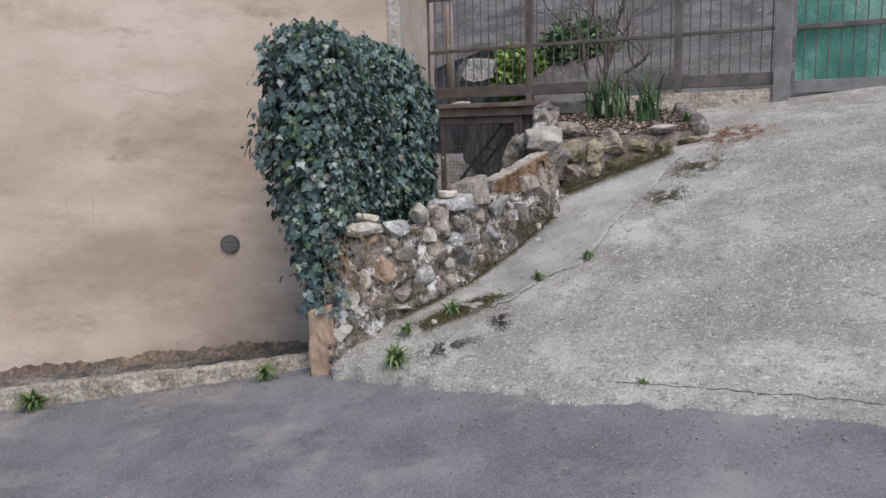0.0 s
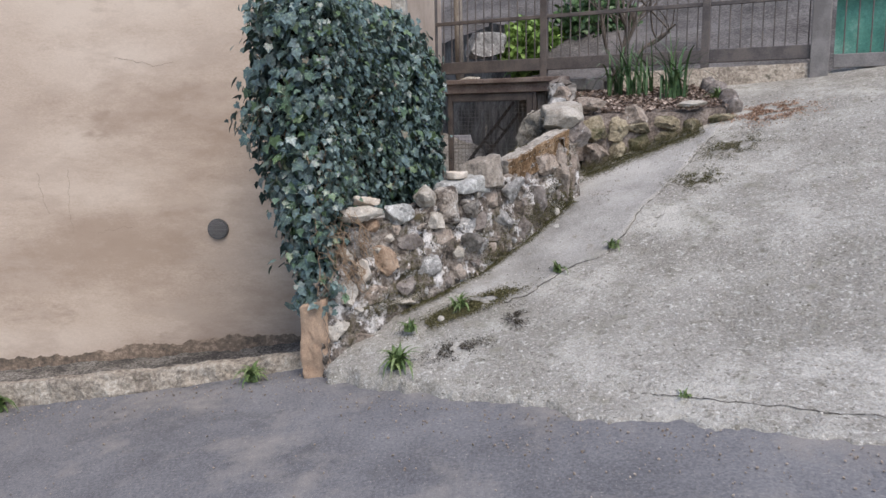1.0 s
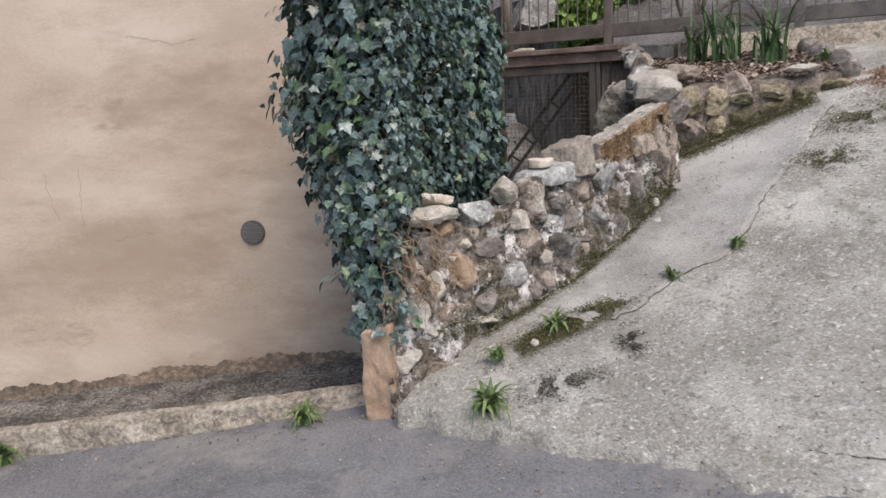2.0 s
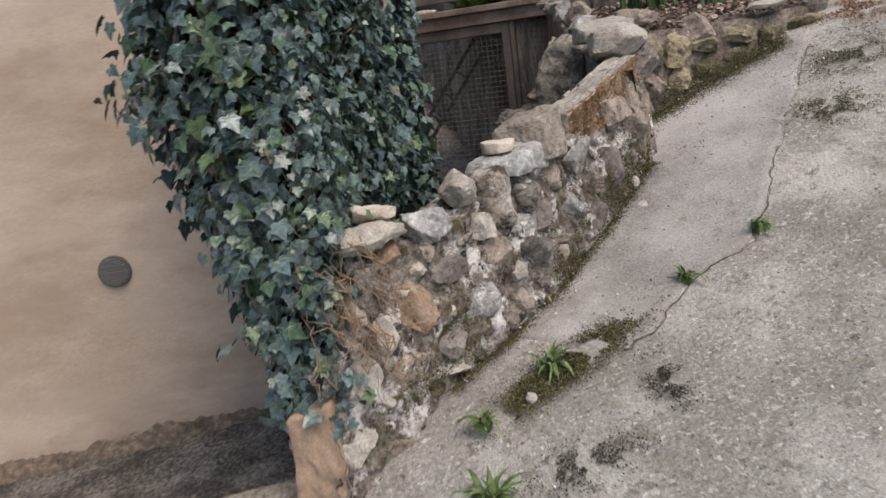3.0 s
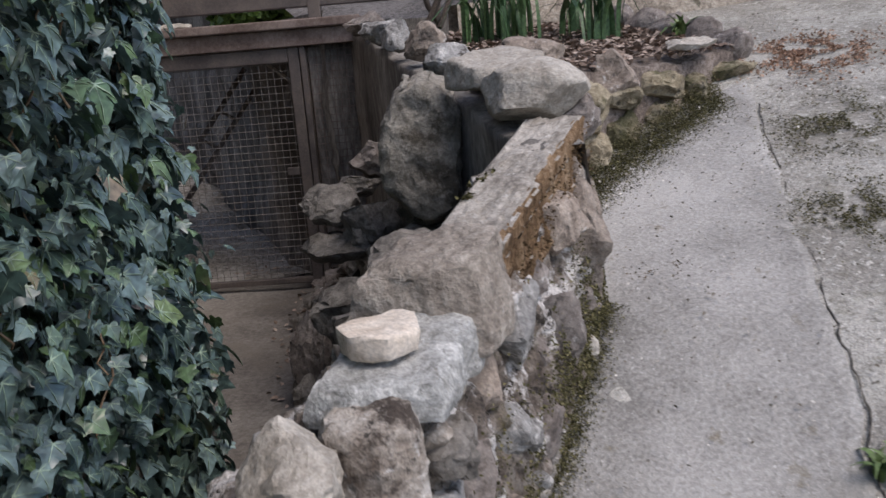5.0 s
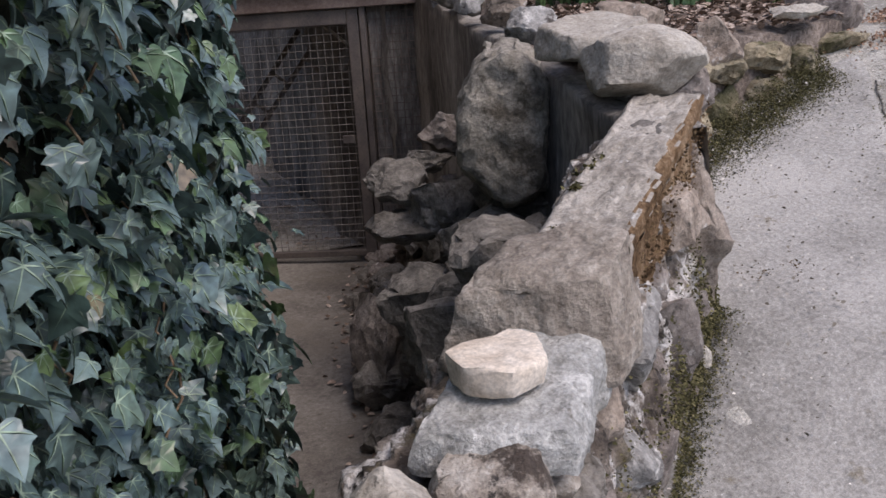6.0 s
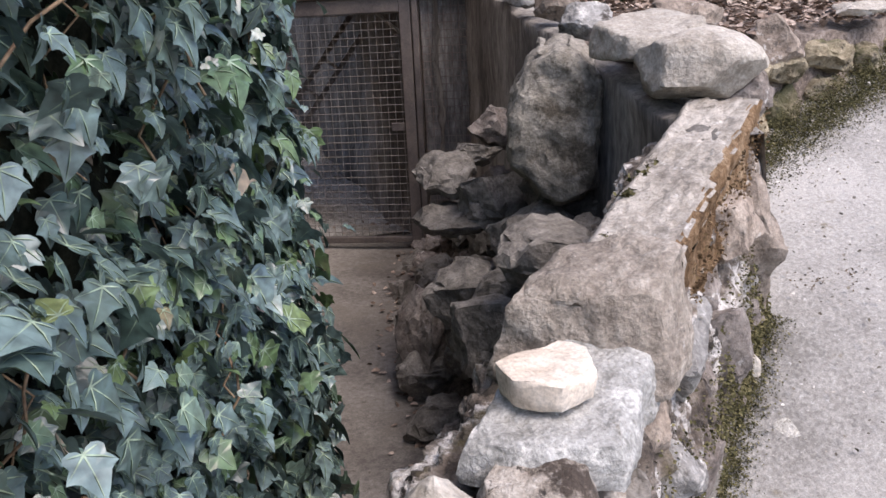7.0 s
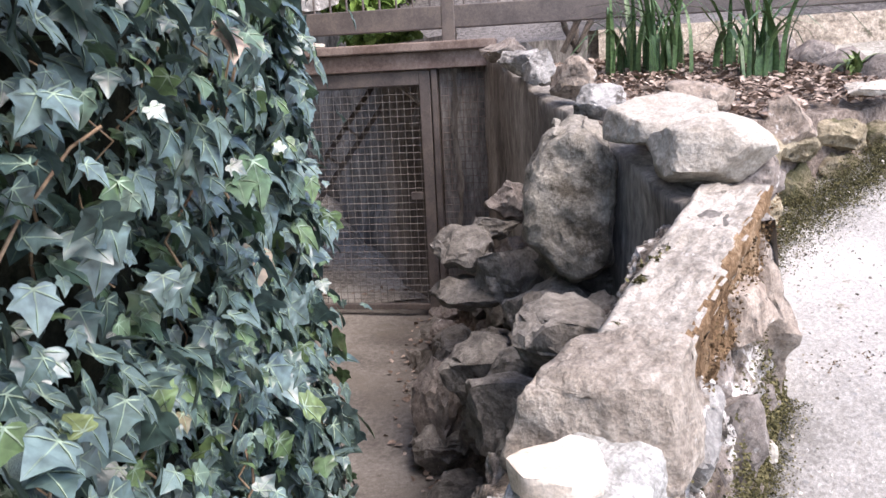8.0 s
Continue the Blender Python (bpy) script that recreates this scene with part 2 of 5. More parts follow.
def leaf_mat(name, stops, rough=0.45, spec=0.4, thin=0.12):
    m = bpy.data.materials.new(name)
    m.use_nodes = True
    nt = m.node_tree
    N, L = nt.nodes, nt.links
    b = N["Principled BSDF"]
    geo, info = N.new("ShaderNodeNewGeometry"), N.new("ShaderNodeObjectInfo")
    add = N.new("ShaderNodeMath"); add.operation = "ADD"
    fr = N.new("ShaderNodeMath"); fr.operation = "FRACT"
    L.new(geo.outputs["Random Per Island"], add.inputs[0]); L.new(info.outputs["Random"], add.inputs[1]); L.new(add.outputs[0], fr.inputs[0])
    cr = N.new("ShaderNodeValToRGB")
    while len(cr.color_ramp.elements) < len(stops):
        cr.color_ramp.elements.new(0.5)
    for e, (p, c) in zip(cr.color_ramp.elements, stops):
        e.position, e.color = p, (*c, 1)
    L.new(fr.outputs[0], cr.inputs[0])
    tc, n = N.new("ShaderNodeTexCoord"), N.new("ShaderNodeTexNoise")
    n.inputs["Scale"].default_value, n.inputs["Detail"].default_value = 60, 4
    L.new(tc.outputs["Object"], n.inputs["Vector"])
    hs = N.new("ShaderNodeHueSaturation")
    r = N.new("ShaderNodeMapRange"); r.inputs[1].default_value, r.inputs[2].default_value, r.inputs[3].default_value, r.inputs[4].default_value = 0.3, 0.7, 0.5, 1.5
    L.new(n.outputs["Fac"], r.inputs[0]); L.new(r.outputs[0], hs.inputs["Value"]); L.new(cr.outputs[0], hs.inputs["Color"])
    L.new(hs.outputs[0], b.inputs["Base Color"])
    b.inputs["Roughness"].default_value, b.inputs["Specular IOR Level"].default_value = rough, spec
    b.inputs["Transmission Weight"].default_value = 0
    return m


IVY = leaf_mat("ivy_leaf", [(0.0, (0.040, 0.070, 0.060)), (0.3, (0.072, 0.114, 0.104)), (0.58, (0.105, 0.156, 0.148)), (0.76, (0.135, 0.19, 0.182)), (0.86, (0.075, 0.13, 0.066)), (0.988, (0.11, 0.17, 0.065)), (0.994, (0.16, 0.11, 0.07)), (1.0, (0.36, 0.28, 0.22))], 0.34, 0.7)
VEIN = leaf_mat("ivy_vein", [(0.0, (0.19, 0.26, 0.19)), (1.0, (0.29, 0.37, 0.27))])
IRIS = leaf_mat("iris_leaf", [(0.0, (0.035, 0.075, 0.028)), (0.6, (0.06, 0.115, 0.042)), (1.0, (0.10, 0.17, 0.065))])
WEED = leaf_mat("weed_leaf", [(0.0, (0.075, 0.12, 0.035)), (0.6, (0.115, 0.17, 0.055)), (1.0, (0.19, 0.24, 0.10))], 0.6)
LITTER = leaf_mat("dead_leaf", [(0.0, (0.12, 0.085, 0.065)), (0.5, (0.26, 0.195, 0.155)), (1.0, (0.42, 0.34, 0.285))], 0.9, 0.2)
MOSSLEAF = leaf_mat("moss_tuft", [(0.0, (0.045, 0.044, 0.02)), (0.5, (0.098, 0.09, 0.042)), (1.0, (0.19, 0.168, 0.088))], 0.95, 0.1)
BUSH = leaf_mat("bush_leaf", [(0.0, (0.09, 0.16, 0.03)), (0.6, (0.15, 0.25, 0.05)), (1.0, (0.24, 0.36, 0.09))], 0.6)


# ---- building helpers ----
def link_mesh(name, me, material, parent=None, label="", m=None):
    mats = material if isinstance(material, (list, tuple)) else [material]
    for x in mats:
        if x.name not in me.materials:
            me.materials.append(x)
    ob = new(name, me)
    if parent is not None:
        ob.parent = parent
    if m is not None:
        ob.matrix_basis = m
    if label:
        ob["label"] = label
    return ob


def part(name, bm, material, parent=None, label="", m=None, smooth=False, sharp=0):
    me = bpy.data.meshes.new(name)
    bmesh.ops.recalc_face_normals(bm, faces=bm.faces)
    bm.to_mesh(me)
    bm.free()
    if smooth:
        me.shade_smooth()
        if sharp:
            me.set_sharp_from_angle(angle=radians(sharp))
    return link_mesh(name, me, material, parent, label, m)


def thing(name, label, category, kind="", group=""):
    return tagged(new(name), label, category, group, kind)


def box(x0, x1, y0, y1, z0, z1, bevel=0.0, bm=None, m=None):
    bm = bm or bmesh.new()
    mm = Matrix.Translation(((x0 + x1) / 2, (y0 + y1) / 2, (z0 + z1) / 2)) @ Matrix.Diagonal((x1 - x0, y1 - y0, z1 - z0, 1))
    r = bmesh.ops.create_cube(bm, size=1, matrix=(m @ mm) if m else mm)
    if bevel:
        es = {e for v in r["verts"] for e in v.link_edges}
        bmesh.ops.bevel(bm, geom=list(es), offset=bevel, segments=2, affect="EDGES", profile=0.5)
    return bm


def bar(a, b, r, bm=None, sides=6, r2=None):
    bm = bm or bmesh.new()
    a, b = Vector(a), Vector(b)
    q = (b - a).to_track_quat("Z", "Y").to_matrix().to_4x4()
    bmesh.ops.create_cone(bm, cap_ends=True, segments=sides, radius1=r, radius2=r if r2 is None else r2, depth=(b - a).length,
                          matrix=Matrix.Translation((a + b) / 2) @ q)
    return bm


def fbm(p, scale, octaves=4):
    return noise.fractal(Vector(p) * scale, 0.9, 2.1, octaves)


def rock(seed, sx, sy, sz, cuts=9, sub=3, power=3.0, rough=0.03, tight=0.66):
    """A broken field stone of about sx by sy by sz metres."""
    rnd = random.Random(seed)
    bm = bmesh.new()
    bmesh.ops.create_icosphere(bm, subdivisions=sub, radius=1)
    planes = []
    for _ in range(round(cuts * 1.8)):
        n = Vector((rnd.gauss(0, 1), rnd.gauss(0, 1), rnd.gauss(0, 1))).normalized()
        planes.append((n, rnd.uniform(tight, 0.94)))
    off = Vector((rnd.uniform(0, 90), rnd.uniform(0, 90), rnd.uniform(0, 90)))
    size = (sx * sy * sz) ** (1 / 3)
    for v in bm.verts:
        c = v.co.normalized()
        k = (abs(c.x) ** power + abs(c.y) ** power + abs(c.z) ** power) ** (-1 / power)
        c = c * k
        for n, d in planes:
            over = c.dot(n) - d
            if over > 0:
                c = c - n * over
        p = Vector((c.x * sx, c.y * sy, c.z * sz)) * 0.5
        w = noise.fractal(p / size * 2.2 + off, 0.8, 2.1, 5) * rough + noise.fractal(p / size * 8 + off, 0.7, 2.1, 4) * rough * 0.5
        v.co = p + c.normalized() * w * size * 2.2
    return bm


def hewn(seed, ring, z0, z1, slope=(0, 0), shrink=0.12, bevel=0.02, rough=0.01, grain=0.03):
    """A broken slab: a plan outline with a smaller, sloping top face, worn edges and a rough skin."""
    bm = bmesh.new()
    c = sum((Vector((x, y, 0)) for x, y in ring), Vector()) / len(ring)
    lo, hi = [], []
    for x, y in ring:
        p = Vector((x, y, 0)) - c
        q = p * (1 - shrink)
        lo.append(bm.verts.new((c.x + p.x, c.y + p.y, z0)))
        hi.append(bm.verts.new((c.x + q.x, c.y + q.y, z1 + slope[0] * q.x + slope[1] * q.y)))
    bm.faces.new(hi), bm.faces.new(lo[::-1])
    for i in range(len(ring)):
        j = (i + 1) % len(ring)
        bm.faces.new((lo[i], lo[j], hi[j], hi[i]))
    bmesh.ops.bevel(bm, geom=bm.edges[:], offset=bevel, segments=2, affect="EDGES", profile=0.6)
    bmesh.ops.triangulate(bm, faces=bm.faces[:])
    for _ in range(6):
        long = [e for e in bm.edges if e.calc_length() > grain]
        if not long:
            break
        bmesh.ops.subdivide_edges(bm, edges=long, cuts=1)
        bmesh.ops.triangulate(bm, faces=bm.faces[:])
    bmesh.ops.smooth_vert(bm, verts=bm.verts[:], factor=0.5, use_axis_x=True, use_axis_y=True, use_axis_z=True)
    bm.normal_update()
    off = Vector((seed * 3.7, seed * 1.3, 5))
    moves = []
    for v in bm.verts:
        n = fbm(v.co + off, 5, 3) * 1.2 + fbm(v.co + off, 16, 4) * 0.8 + fbm(v.co + off, 50, 3) * 0.35
        ridge = -abs(fbm(v.co * 1.0 - off, 9, 3)) * 0.6
        moves.append(v.normal * (n + ridge) * rough)
    for v, d in zip(bm.verts, moves):
        v.co += d
    return bm


def sheet(nu, nv, fn, name, material, parent=None, label="", keep=None, smooth=True):
    """A grid surface: fn(a, b) for a, b in 0..1 gives the place."""
    vs = [fn(i / nu, j / nv) for j in range(nv + 1) for i in range(nu + 1)]
    fs = []
    for j in range(nv):
        for i in range(nu):
            q = (j * (nu + 1) + i, j * (nu + 1) + i + 1, (j + 1) * (nu + 1) + i + 1, (j + 1) * (nu + 1) + i)
            if keep is None or all(keep(vs[k]) for k in q):
                fs.append(q)
    me = bpy.data.meshes.new(name)
    me.from_pydata(vs, [], fs)
    me.update()
    if smooth:
        me.shade_smooth()
    return link_mesh(name, me, material, parent, label)


def lerp_list(x, knots):
    return float(np.interp(x, [k[0] for k in knots], [k[1] for k in knots]))


# ---- the lie of the land ----
def road_z(x, y):
    return 0.018 + 0.14 * 6 * math.tanh((x + 0.13) / 6) + 0.05 * 4 * math.tanh((y - 4.32) / 4)


RISE = [(3.3, 0.02), (3.9, 0.02), (4.5, -0.05), (5.0, -0.03), (5.45, 0.04), (6.0, 0.015), (6.9, 0.05), (7.3, 0.05), (8.6, -0.08), (11, -0.08)]


def ramp_z(x, y):
    t = 0.67 * x + 0.743 * y
    z = -1.115 + 0.2352 * x + 0.2612 * y + lerp_list(t, RISE)
    r = road_z(x, y) + 0.006
    return max(z, r) if abs(z - r) > 0.06 else (z + r) / 2 + 0.03 * (abs(z - r) / 0.06) ** 2 / 2 + 0.004


WALL_A = Vector((-0.75, 5.13, 0))
WALL_U = Vector((0.771, 0.637, 0))
WALL_N = Vector((0.637, -0.771, 0))
LEANING = 0.10
TOP = [(-0.1, 0.50), (0.12, 0.58), (0.22, 0.84), (0.5, 0.86), (0.62, 0.88), (0.9, 0.94), (1.1, 1.0), (1.35, 1.03), (1.6, 1.1), (2.25, 1.33)]


def on_wall(s, z, out=0.0):
    """A place on the stone wall's outer face: s along it, z up, out from it."""
    p = WALL_A + WALL_U * s + WALL_N * (out - LEANING * z)
    p.z = z
    return p


def wall_side(x, y):
    return (Vector((x, y, 0)) - WALL_A).dot(WALL_N)


def fence_y(x):
    return 8.62 + (3.45 - x) * 0.454


def house_y(x):
    return 6.95 + 0.06 * (x + 1.5)


FLOOR_Z = 0.2

# ---- large structure ----
tagged(sheet(60, 60, lambda a, b: (3000 * (2 * a - 1) ** 3, 3000 * (2 * b - 1) ** 3, -4.0), "ground", SOIL),
       "dull brown earth reaching to the horizon", "ground", kind="structure")


def road_place(a, b):
    x = 60 * (2 * a - 1) ** 3 + 6 * (2 * a - 1)
    y0 = 5.42 if x < -0.75 else 5.40 - 0.55 * min(1, (x + 0.75) / 0.9)
    y0 += 0.02 * x if x < -0.75 else 0
    y = y0 - 40 * (1 - b) ** 3 - 3 * (1 - b)
    return (x, y, road_z(x, y) - 0.004 * abs(fbm((x, y, 0), 3)))


tagged(sheet(160, 120, road_place, "road", ASPHALT), "worn grey asphalt road with loose grit", "road", kind="structure")


def edge_at(p):
    """The ragged lower edge of the concrete ramp."""
    x = -0.75 + 7.5 * p
    y = 5.05 - 0.70 * (x + 0.75) if x < -0.1 else 4.595 - 0.575 * (x + 0.1)
    w = 0.09 * fbm((x, 1.7, 0), 2.2) + 0.05 * fbm((x, 7, 0), 9) + 0.025 * fbm((x, 7, 0), 28)
    return Vector((x + 0.5 * w, y + 0.86 * w, 0))


def ramp_keep(v):
    x, y = v[0], v[1]
    s = (Vector((x, y, 0)) - WALL_A).dot(WALL_U)
    if s < 2.2 and wall_side(x, y) < -0.13:
        return False
    if y > fence_y(x) + 0.12:
        return False
    if s >= 2.1 and x < 0.98:
        return False
    return True


def ramp_place(a, b):
    e = edge_at(a)
    d = (b ** 1.15) * 8.0
    x, y = e.x + 0.45 * d, e.y + 0.893 * d
    z = ramp_z(x, y) + 0.010 * fbm((x, y, 3), 1.3) + 0.004 * fbm((x, y, 3), 9)
    if b == 0:
        z = road_z(x, y) - 0.02
    return (x, y, z)


tagged(sheet(320, 220, ramp_place, "ramp", CONCRETE, keep=ramp_keep), "rough pale concrete ramp with exposed aggregate", "ramp", kind="structure")

JOINT = [(0.0, (0.28, 5.44)), (0.12, (0.46, 5.50)), (0.26, (0.70, 5.71)), (0.45, (1.05, 5.82)), (0.75, (1.62, 6.6)), (1.0, (2.25, 7.45))]


def strip_place(a, b):
    jx = float(np.interp(a, [k[0] for k in JOINT], [k[1][0] for k in JOINT])) + 0.025 * fbm((a, 0, 2), 14)
    jy = float(np.interp(a, [k[0] for k in JOINT], [k[1][1] for k in JOINT])) + 0.025 * fbm((a, 3, 2), 14)
    b = max(0.0, (b - 0.04) / 0.96) if b else -1.0
    edge, b = b < 0, max(b, 0.0)
    w = WALL_A + WALL_U * (0.92 + 1.38 * a) - WALL_N * 0.1
    if a > 0.72:
        k = (a - 0.72) / 0.28
        w = w.lerp(Vector((1.15, 7.5, 0)), k)
    x, y = jx + (w.x - jx) * b, jy + (w.y - jy) * b
    z = ramp_z(x, y) + 0.010 + 0.005 * fbm((x, y, 3), 2)
    if edge or a == 0:
        z -= 0.05
    return (x, y, z)


tagged(sheet(90, 24, strip_place, "pavement", SMOOTH), "smooth grey concrete strip beside the stone wall", "pavement", kind="structure")


def kerb_place(a, b):
    x = -9 + 8.25 * a
    y0 = 5.36 + 0.02 * x
    h = 0.155 - 0.07 * max(0, min(1, (x + 3) / 2.2))
    base = road_z(x, y0)
    prof = [(0.0, 0.0, -0.15), (0.12, 0.0, 0.0), (0.4, 0.02, 0.85), (0.5, 0.04, 1.0), (0.8, 0.13, 0.95), (0.88, 0.17, 0.6), (1.0, 0.19, -5.0)]
    y = y0 + lerp_list(b, [(p[0], p[1]) for p in prof])
    z = base + h * lerp_list(b, [(p[0], p[2]) for p in prof])
    n = fbm((x, y, z), 3.5) * 0.03 + fbm((x, y, z), 11) * 0.02 + fbm((x, y, z), 34) * 0.007
    return (x, y - n, z + n * 0.7)


tagged(sheet(420, 26, kerb_place, "kerb", KERB), "rough mortared stone kerb wall along the road", "kerb", kind="structure")


def ditch_place(a, b):
    x, y = -10 + 9.7 * a, 5.4 + 1.9 * b
    z = -0.36 + 0.075 * (x + 1.5) * (1 if x < -1.5 else 0.4) + 0.03 * fbm((x, y, 1), 2.5) + 0.015 * fbm((x, y, 1), 14)
    return (x, y, z)


tagged(sheet(260, 60, ditch_place, "ditch_floor", DITCH), "dark gravelly strip of ground below the house", "ground", kind="structure")

house = thing("house", "old house with stained beige rendered wall", "house")
XR = -0.40
bm = bmesh.new()
hv = [(-14, house_y(-14)), (XR, house_y(XR)), (XR + 0.12, 11.5), (-14, 14)]
lo = [bm.verts.new((x, y, -1.4)) for x, y in hv]
hi = [bm.verts.new((x, y, 5.6)) for x, y in hv]
for i in range(4):
    j = (i + 1) % 4
    bm.faces.new((lo[i], lo[j], hi[j], hi[i]))
bm.faces.new(hi), bm.faces.new(lo[::-1])
part("wall", bm, PLASTER, house)
bm = bmesh.new()
for z0, z1, o in ((5.6, 5.75, 0.5),):
    a = [bm.verts.new((x + (o if x > -5 else -o), y + (-o if y < 8 else o), z0)) for x, y in hv]
    b = [bm.verts.new((x + (o if x > -5 else -o), y + (-o if y < 8 else o), z1)) for x, y in hv]
    for i in range(4):
        bm.faces.new((a[i], a[(i + 1) % 4], b[(i + 1) % 4], b[i]))
    bm.faces.new(a[::-1]), bm.faces.new(b)
part("roof", bm, BROWN, house, "brown overhanging roof slab")


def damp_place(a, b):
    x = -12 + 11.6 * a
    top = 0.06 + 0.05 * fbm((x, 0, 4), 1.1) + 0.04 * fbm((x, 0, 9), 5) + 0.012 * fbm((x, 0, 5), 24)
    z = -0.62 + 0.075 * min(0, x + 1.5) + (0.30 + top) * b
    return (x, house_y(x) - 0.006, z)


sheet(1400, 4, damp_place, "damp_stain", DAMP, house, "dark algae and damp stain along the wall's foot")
# round wall vent with slats
VX, VZ = -1.97, 0.635
vent = bmesh.new()
vm = Matrix.Translation((VX, house_y(VX) - 0.006, VZ)) @ Matrix.Rotation(radians(90), 4, "X")
bmesh.ops.create_cone(vent, cap_ends=True, segments=40, radius1=0.088, radius2=0.084, depth=0.02, matrix=vm)
vent = part("vent", vent, VENT, house, "round grey slatted wall vent")
for i in range(-6, 7):
    w = math.sqrt(max(0, 0.074 ** 2 - (i * 0.0115) ** 2))
    part("slat", box(VX - w, VX + w, house_y(VX) - 0.024, house_y(VX) - 0.014, VZ + i * 0.0115 - 0.0028, VZ + i * 0.0115 + 0.0028), GREYMETAL, vent)
part("corner_strip", box(XR - 0.10, XR + 0.012, house_y(XR) - 0.015, house_y(XR) + 0.2, 1.2, 5.5, 0.01), PALE, house, "pale worn corner edge")


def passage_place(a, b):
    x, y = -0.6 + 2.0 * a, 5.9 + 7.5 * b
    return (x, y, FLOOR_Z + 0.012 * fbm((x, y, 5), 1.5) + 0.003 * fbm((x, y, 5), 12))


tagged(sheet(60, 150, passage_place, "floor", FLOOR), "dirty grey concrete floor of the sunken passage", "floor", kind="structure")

# ---- the dry stone wall ----
wall = thing("stone_wall", "old rubble stone wall in crumbling lime mortar", "stone wall", "structure")


def core_place(a, b):
    s = -0.02 + 2.33 * a
    top = lerp_list(s, TOP)
    ring = [(0.0, 0.0, -0.4), (0.42, -0.01, top - 0.02), (0.5, -0.07, top), (0.72, -0.24, top), (0.8, -0.29, top - 0.04), (1.0, -0.24, -0.1)]
    z = lerp_list(b, [(r[0], r[2]) for r in ring])
    o = lerp_list(b, [(r[0], r[1]) for r in ring])
    p = on_wall(s, max(z, -0.4), o)
    n = 0.030 * fbm(p, 5) + 0.022 * fbm(p, 17) + 0.010 * fbm(p, 40) - 0.004
    q = p + WALL_N * n * (1 if b < 0.6 else -1)
    q.z += n * 0.6 if 0.4 < b < 0.85 else 0
    return q


sheet(300, 180, core_place, "mortar_core", MORTAR, wall, "whitish crumbling lime mortar")
PILLAR = surface("pillar_render", [(0.3, (0.27, 0.175, 0.115)), (0.6, (0.40, 0.28, 0.19))], 3, 50, 0.95, 0.5, 0.3, spots=[((0.2, 0.16, 0.13), 12, 0.62, 0.7)])
part("end_pier", hewn(61, [(-0.10, -0.15), (0.09, -0.15), (0.11, 0.15), (-0.09, 0.16)], -0.5, 0.42, (0.3, 0.1), 0.1, 0.012, 0.012), PILLAR, wall, "cracked tan rendered pier at the wall's end",
     Matrix.Translation((-0.80, 5.29, 0.02)) @ Euler((0, radians(-2), radians(-10))).to_matrix().to_4x4(), True)

pier_crack = []
for i in range(14):
    pier_crack.append((-0.755 + 0.03 * i / 14 + 0.02 * fbm((i, 0, 0), 0.7), 5.128 - 0.002 * i / 14, 0.40 - 0.033 * i))
placed = []
tilts = random.Random(4)


def wall_stone(s, z, w, h, material, depth=0.16, out=0.0, power=4.6, cuts=12, sub=4, roll=None):
    k = len(placed)
    placed.append((s, z, w, h))
    bm = rock(100 + k, w * 1.12, depth, h * 1.14, cuts, sub, power, 0.025, 0.56)
    turn = math.atan2(WALL_U.y, WALL_U.x)
    p = on_wall(s, z, out - depth * 0.5 + (0.038 if w > 0.11 else 0.026))
    m = Matrix.Translation(p) @ Matrix.Rotation(turn, 4, "Z") @ Matrix.Rotation(radians(tilts.uniform(-9, 9) if roll is None else roll), 4, "Y") @ Matrix.Rotation(radians(-5), 4, "X")
    part("stone", bm, material, wall, m=m, smooth=True, sharp=32)


for s, z, w, h, c in [(0.67, 0.72, 0.20, 0.135, BROWN), (0.94, 0.71, 0.20, 0.17, TAN), (0.49, 0.60, 0.20, 0.22, ORANGE), (0.32, 0.58, 0.15, 0.19, CREAM),
                      (0.82, 0.53, 0.25, 0.21, GREY), (1.08, 0.60, 0.17, 0.10, PALE), (1.08, 0.46, 0.15, 0.15, TAN), (1.27, 0.62, 0.12, 0.15, GREY)]:
    wall_stone(s, z, w, h, c)
for s, z, w, h, c in [(1.29, 0.78, 0.18, 0.14, BROWN), (0.39, 0.42, 0.20, 0.14, TAN), (0.64, 0.44, 0.22, 0.12, BROWN), (0.60, 0.34, 0.26, 0.06, PALE),
                      (0.18, 0.46, 0.13, 0.24, PALE), (0.10, 0.25, 0.20, 0.16, PALE), (0.44, 0.69, 0.10, 0.07, PALE), (0.53, 0.745, 0.08, 0.07, PALE), (1.14, 0.78, 0.18, 0.14, GREY), (0.30, 0.14, 0.24, 0.13, TAN), (1.51, 0.78, 0.24, 0.18, GREY), (1.86, 0.88, 0.21, 0.27, BROWN)]:
    wall_stone(s, z, w, h, c)
for s, z, w, h, c in [(1.95, 1.16, 0.30, 0.22, TAN), (2.19, 1.05, 0.20, 0.30, TAN), (1.60, 0.99, 0.24, 0.17, GREY), (1.02, 0.885, 0.20, 0.07, GREY),
                      (0.92, 0.83, 0.16, 0.11, PALE), (0.43, 0.84, 0.11, 0.10, ORANGE), (1.40, 0.94, 0.16, 0.15, TAN), (1.68, 0.72, 0.17, 0.20, BROWN)]:
    wall_stone(s, z, w, h, c)
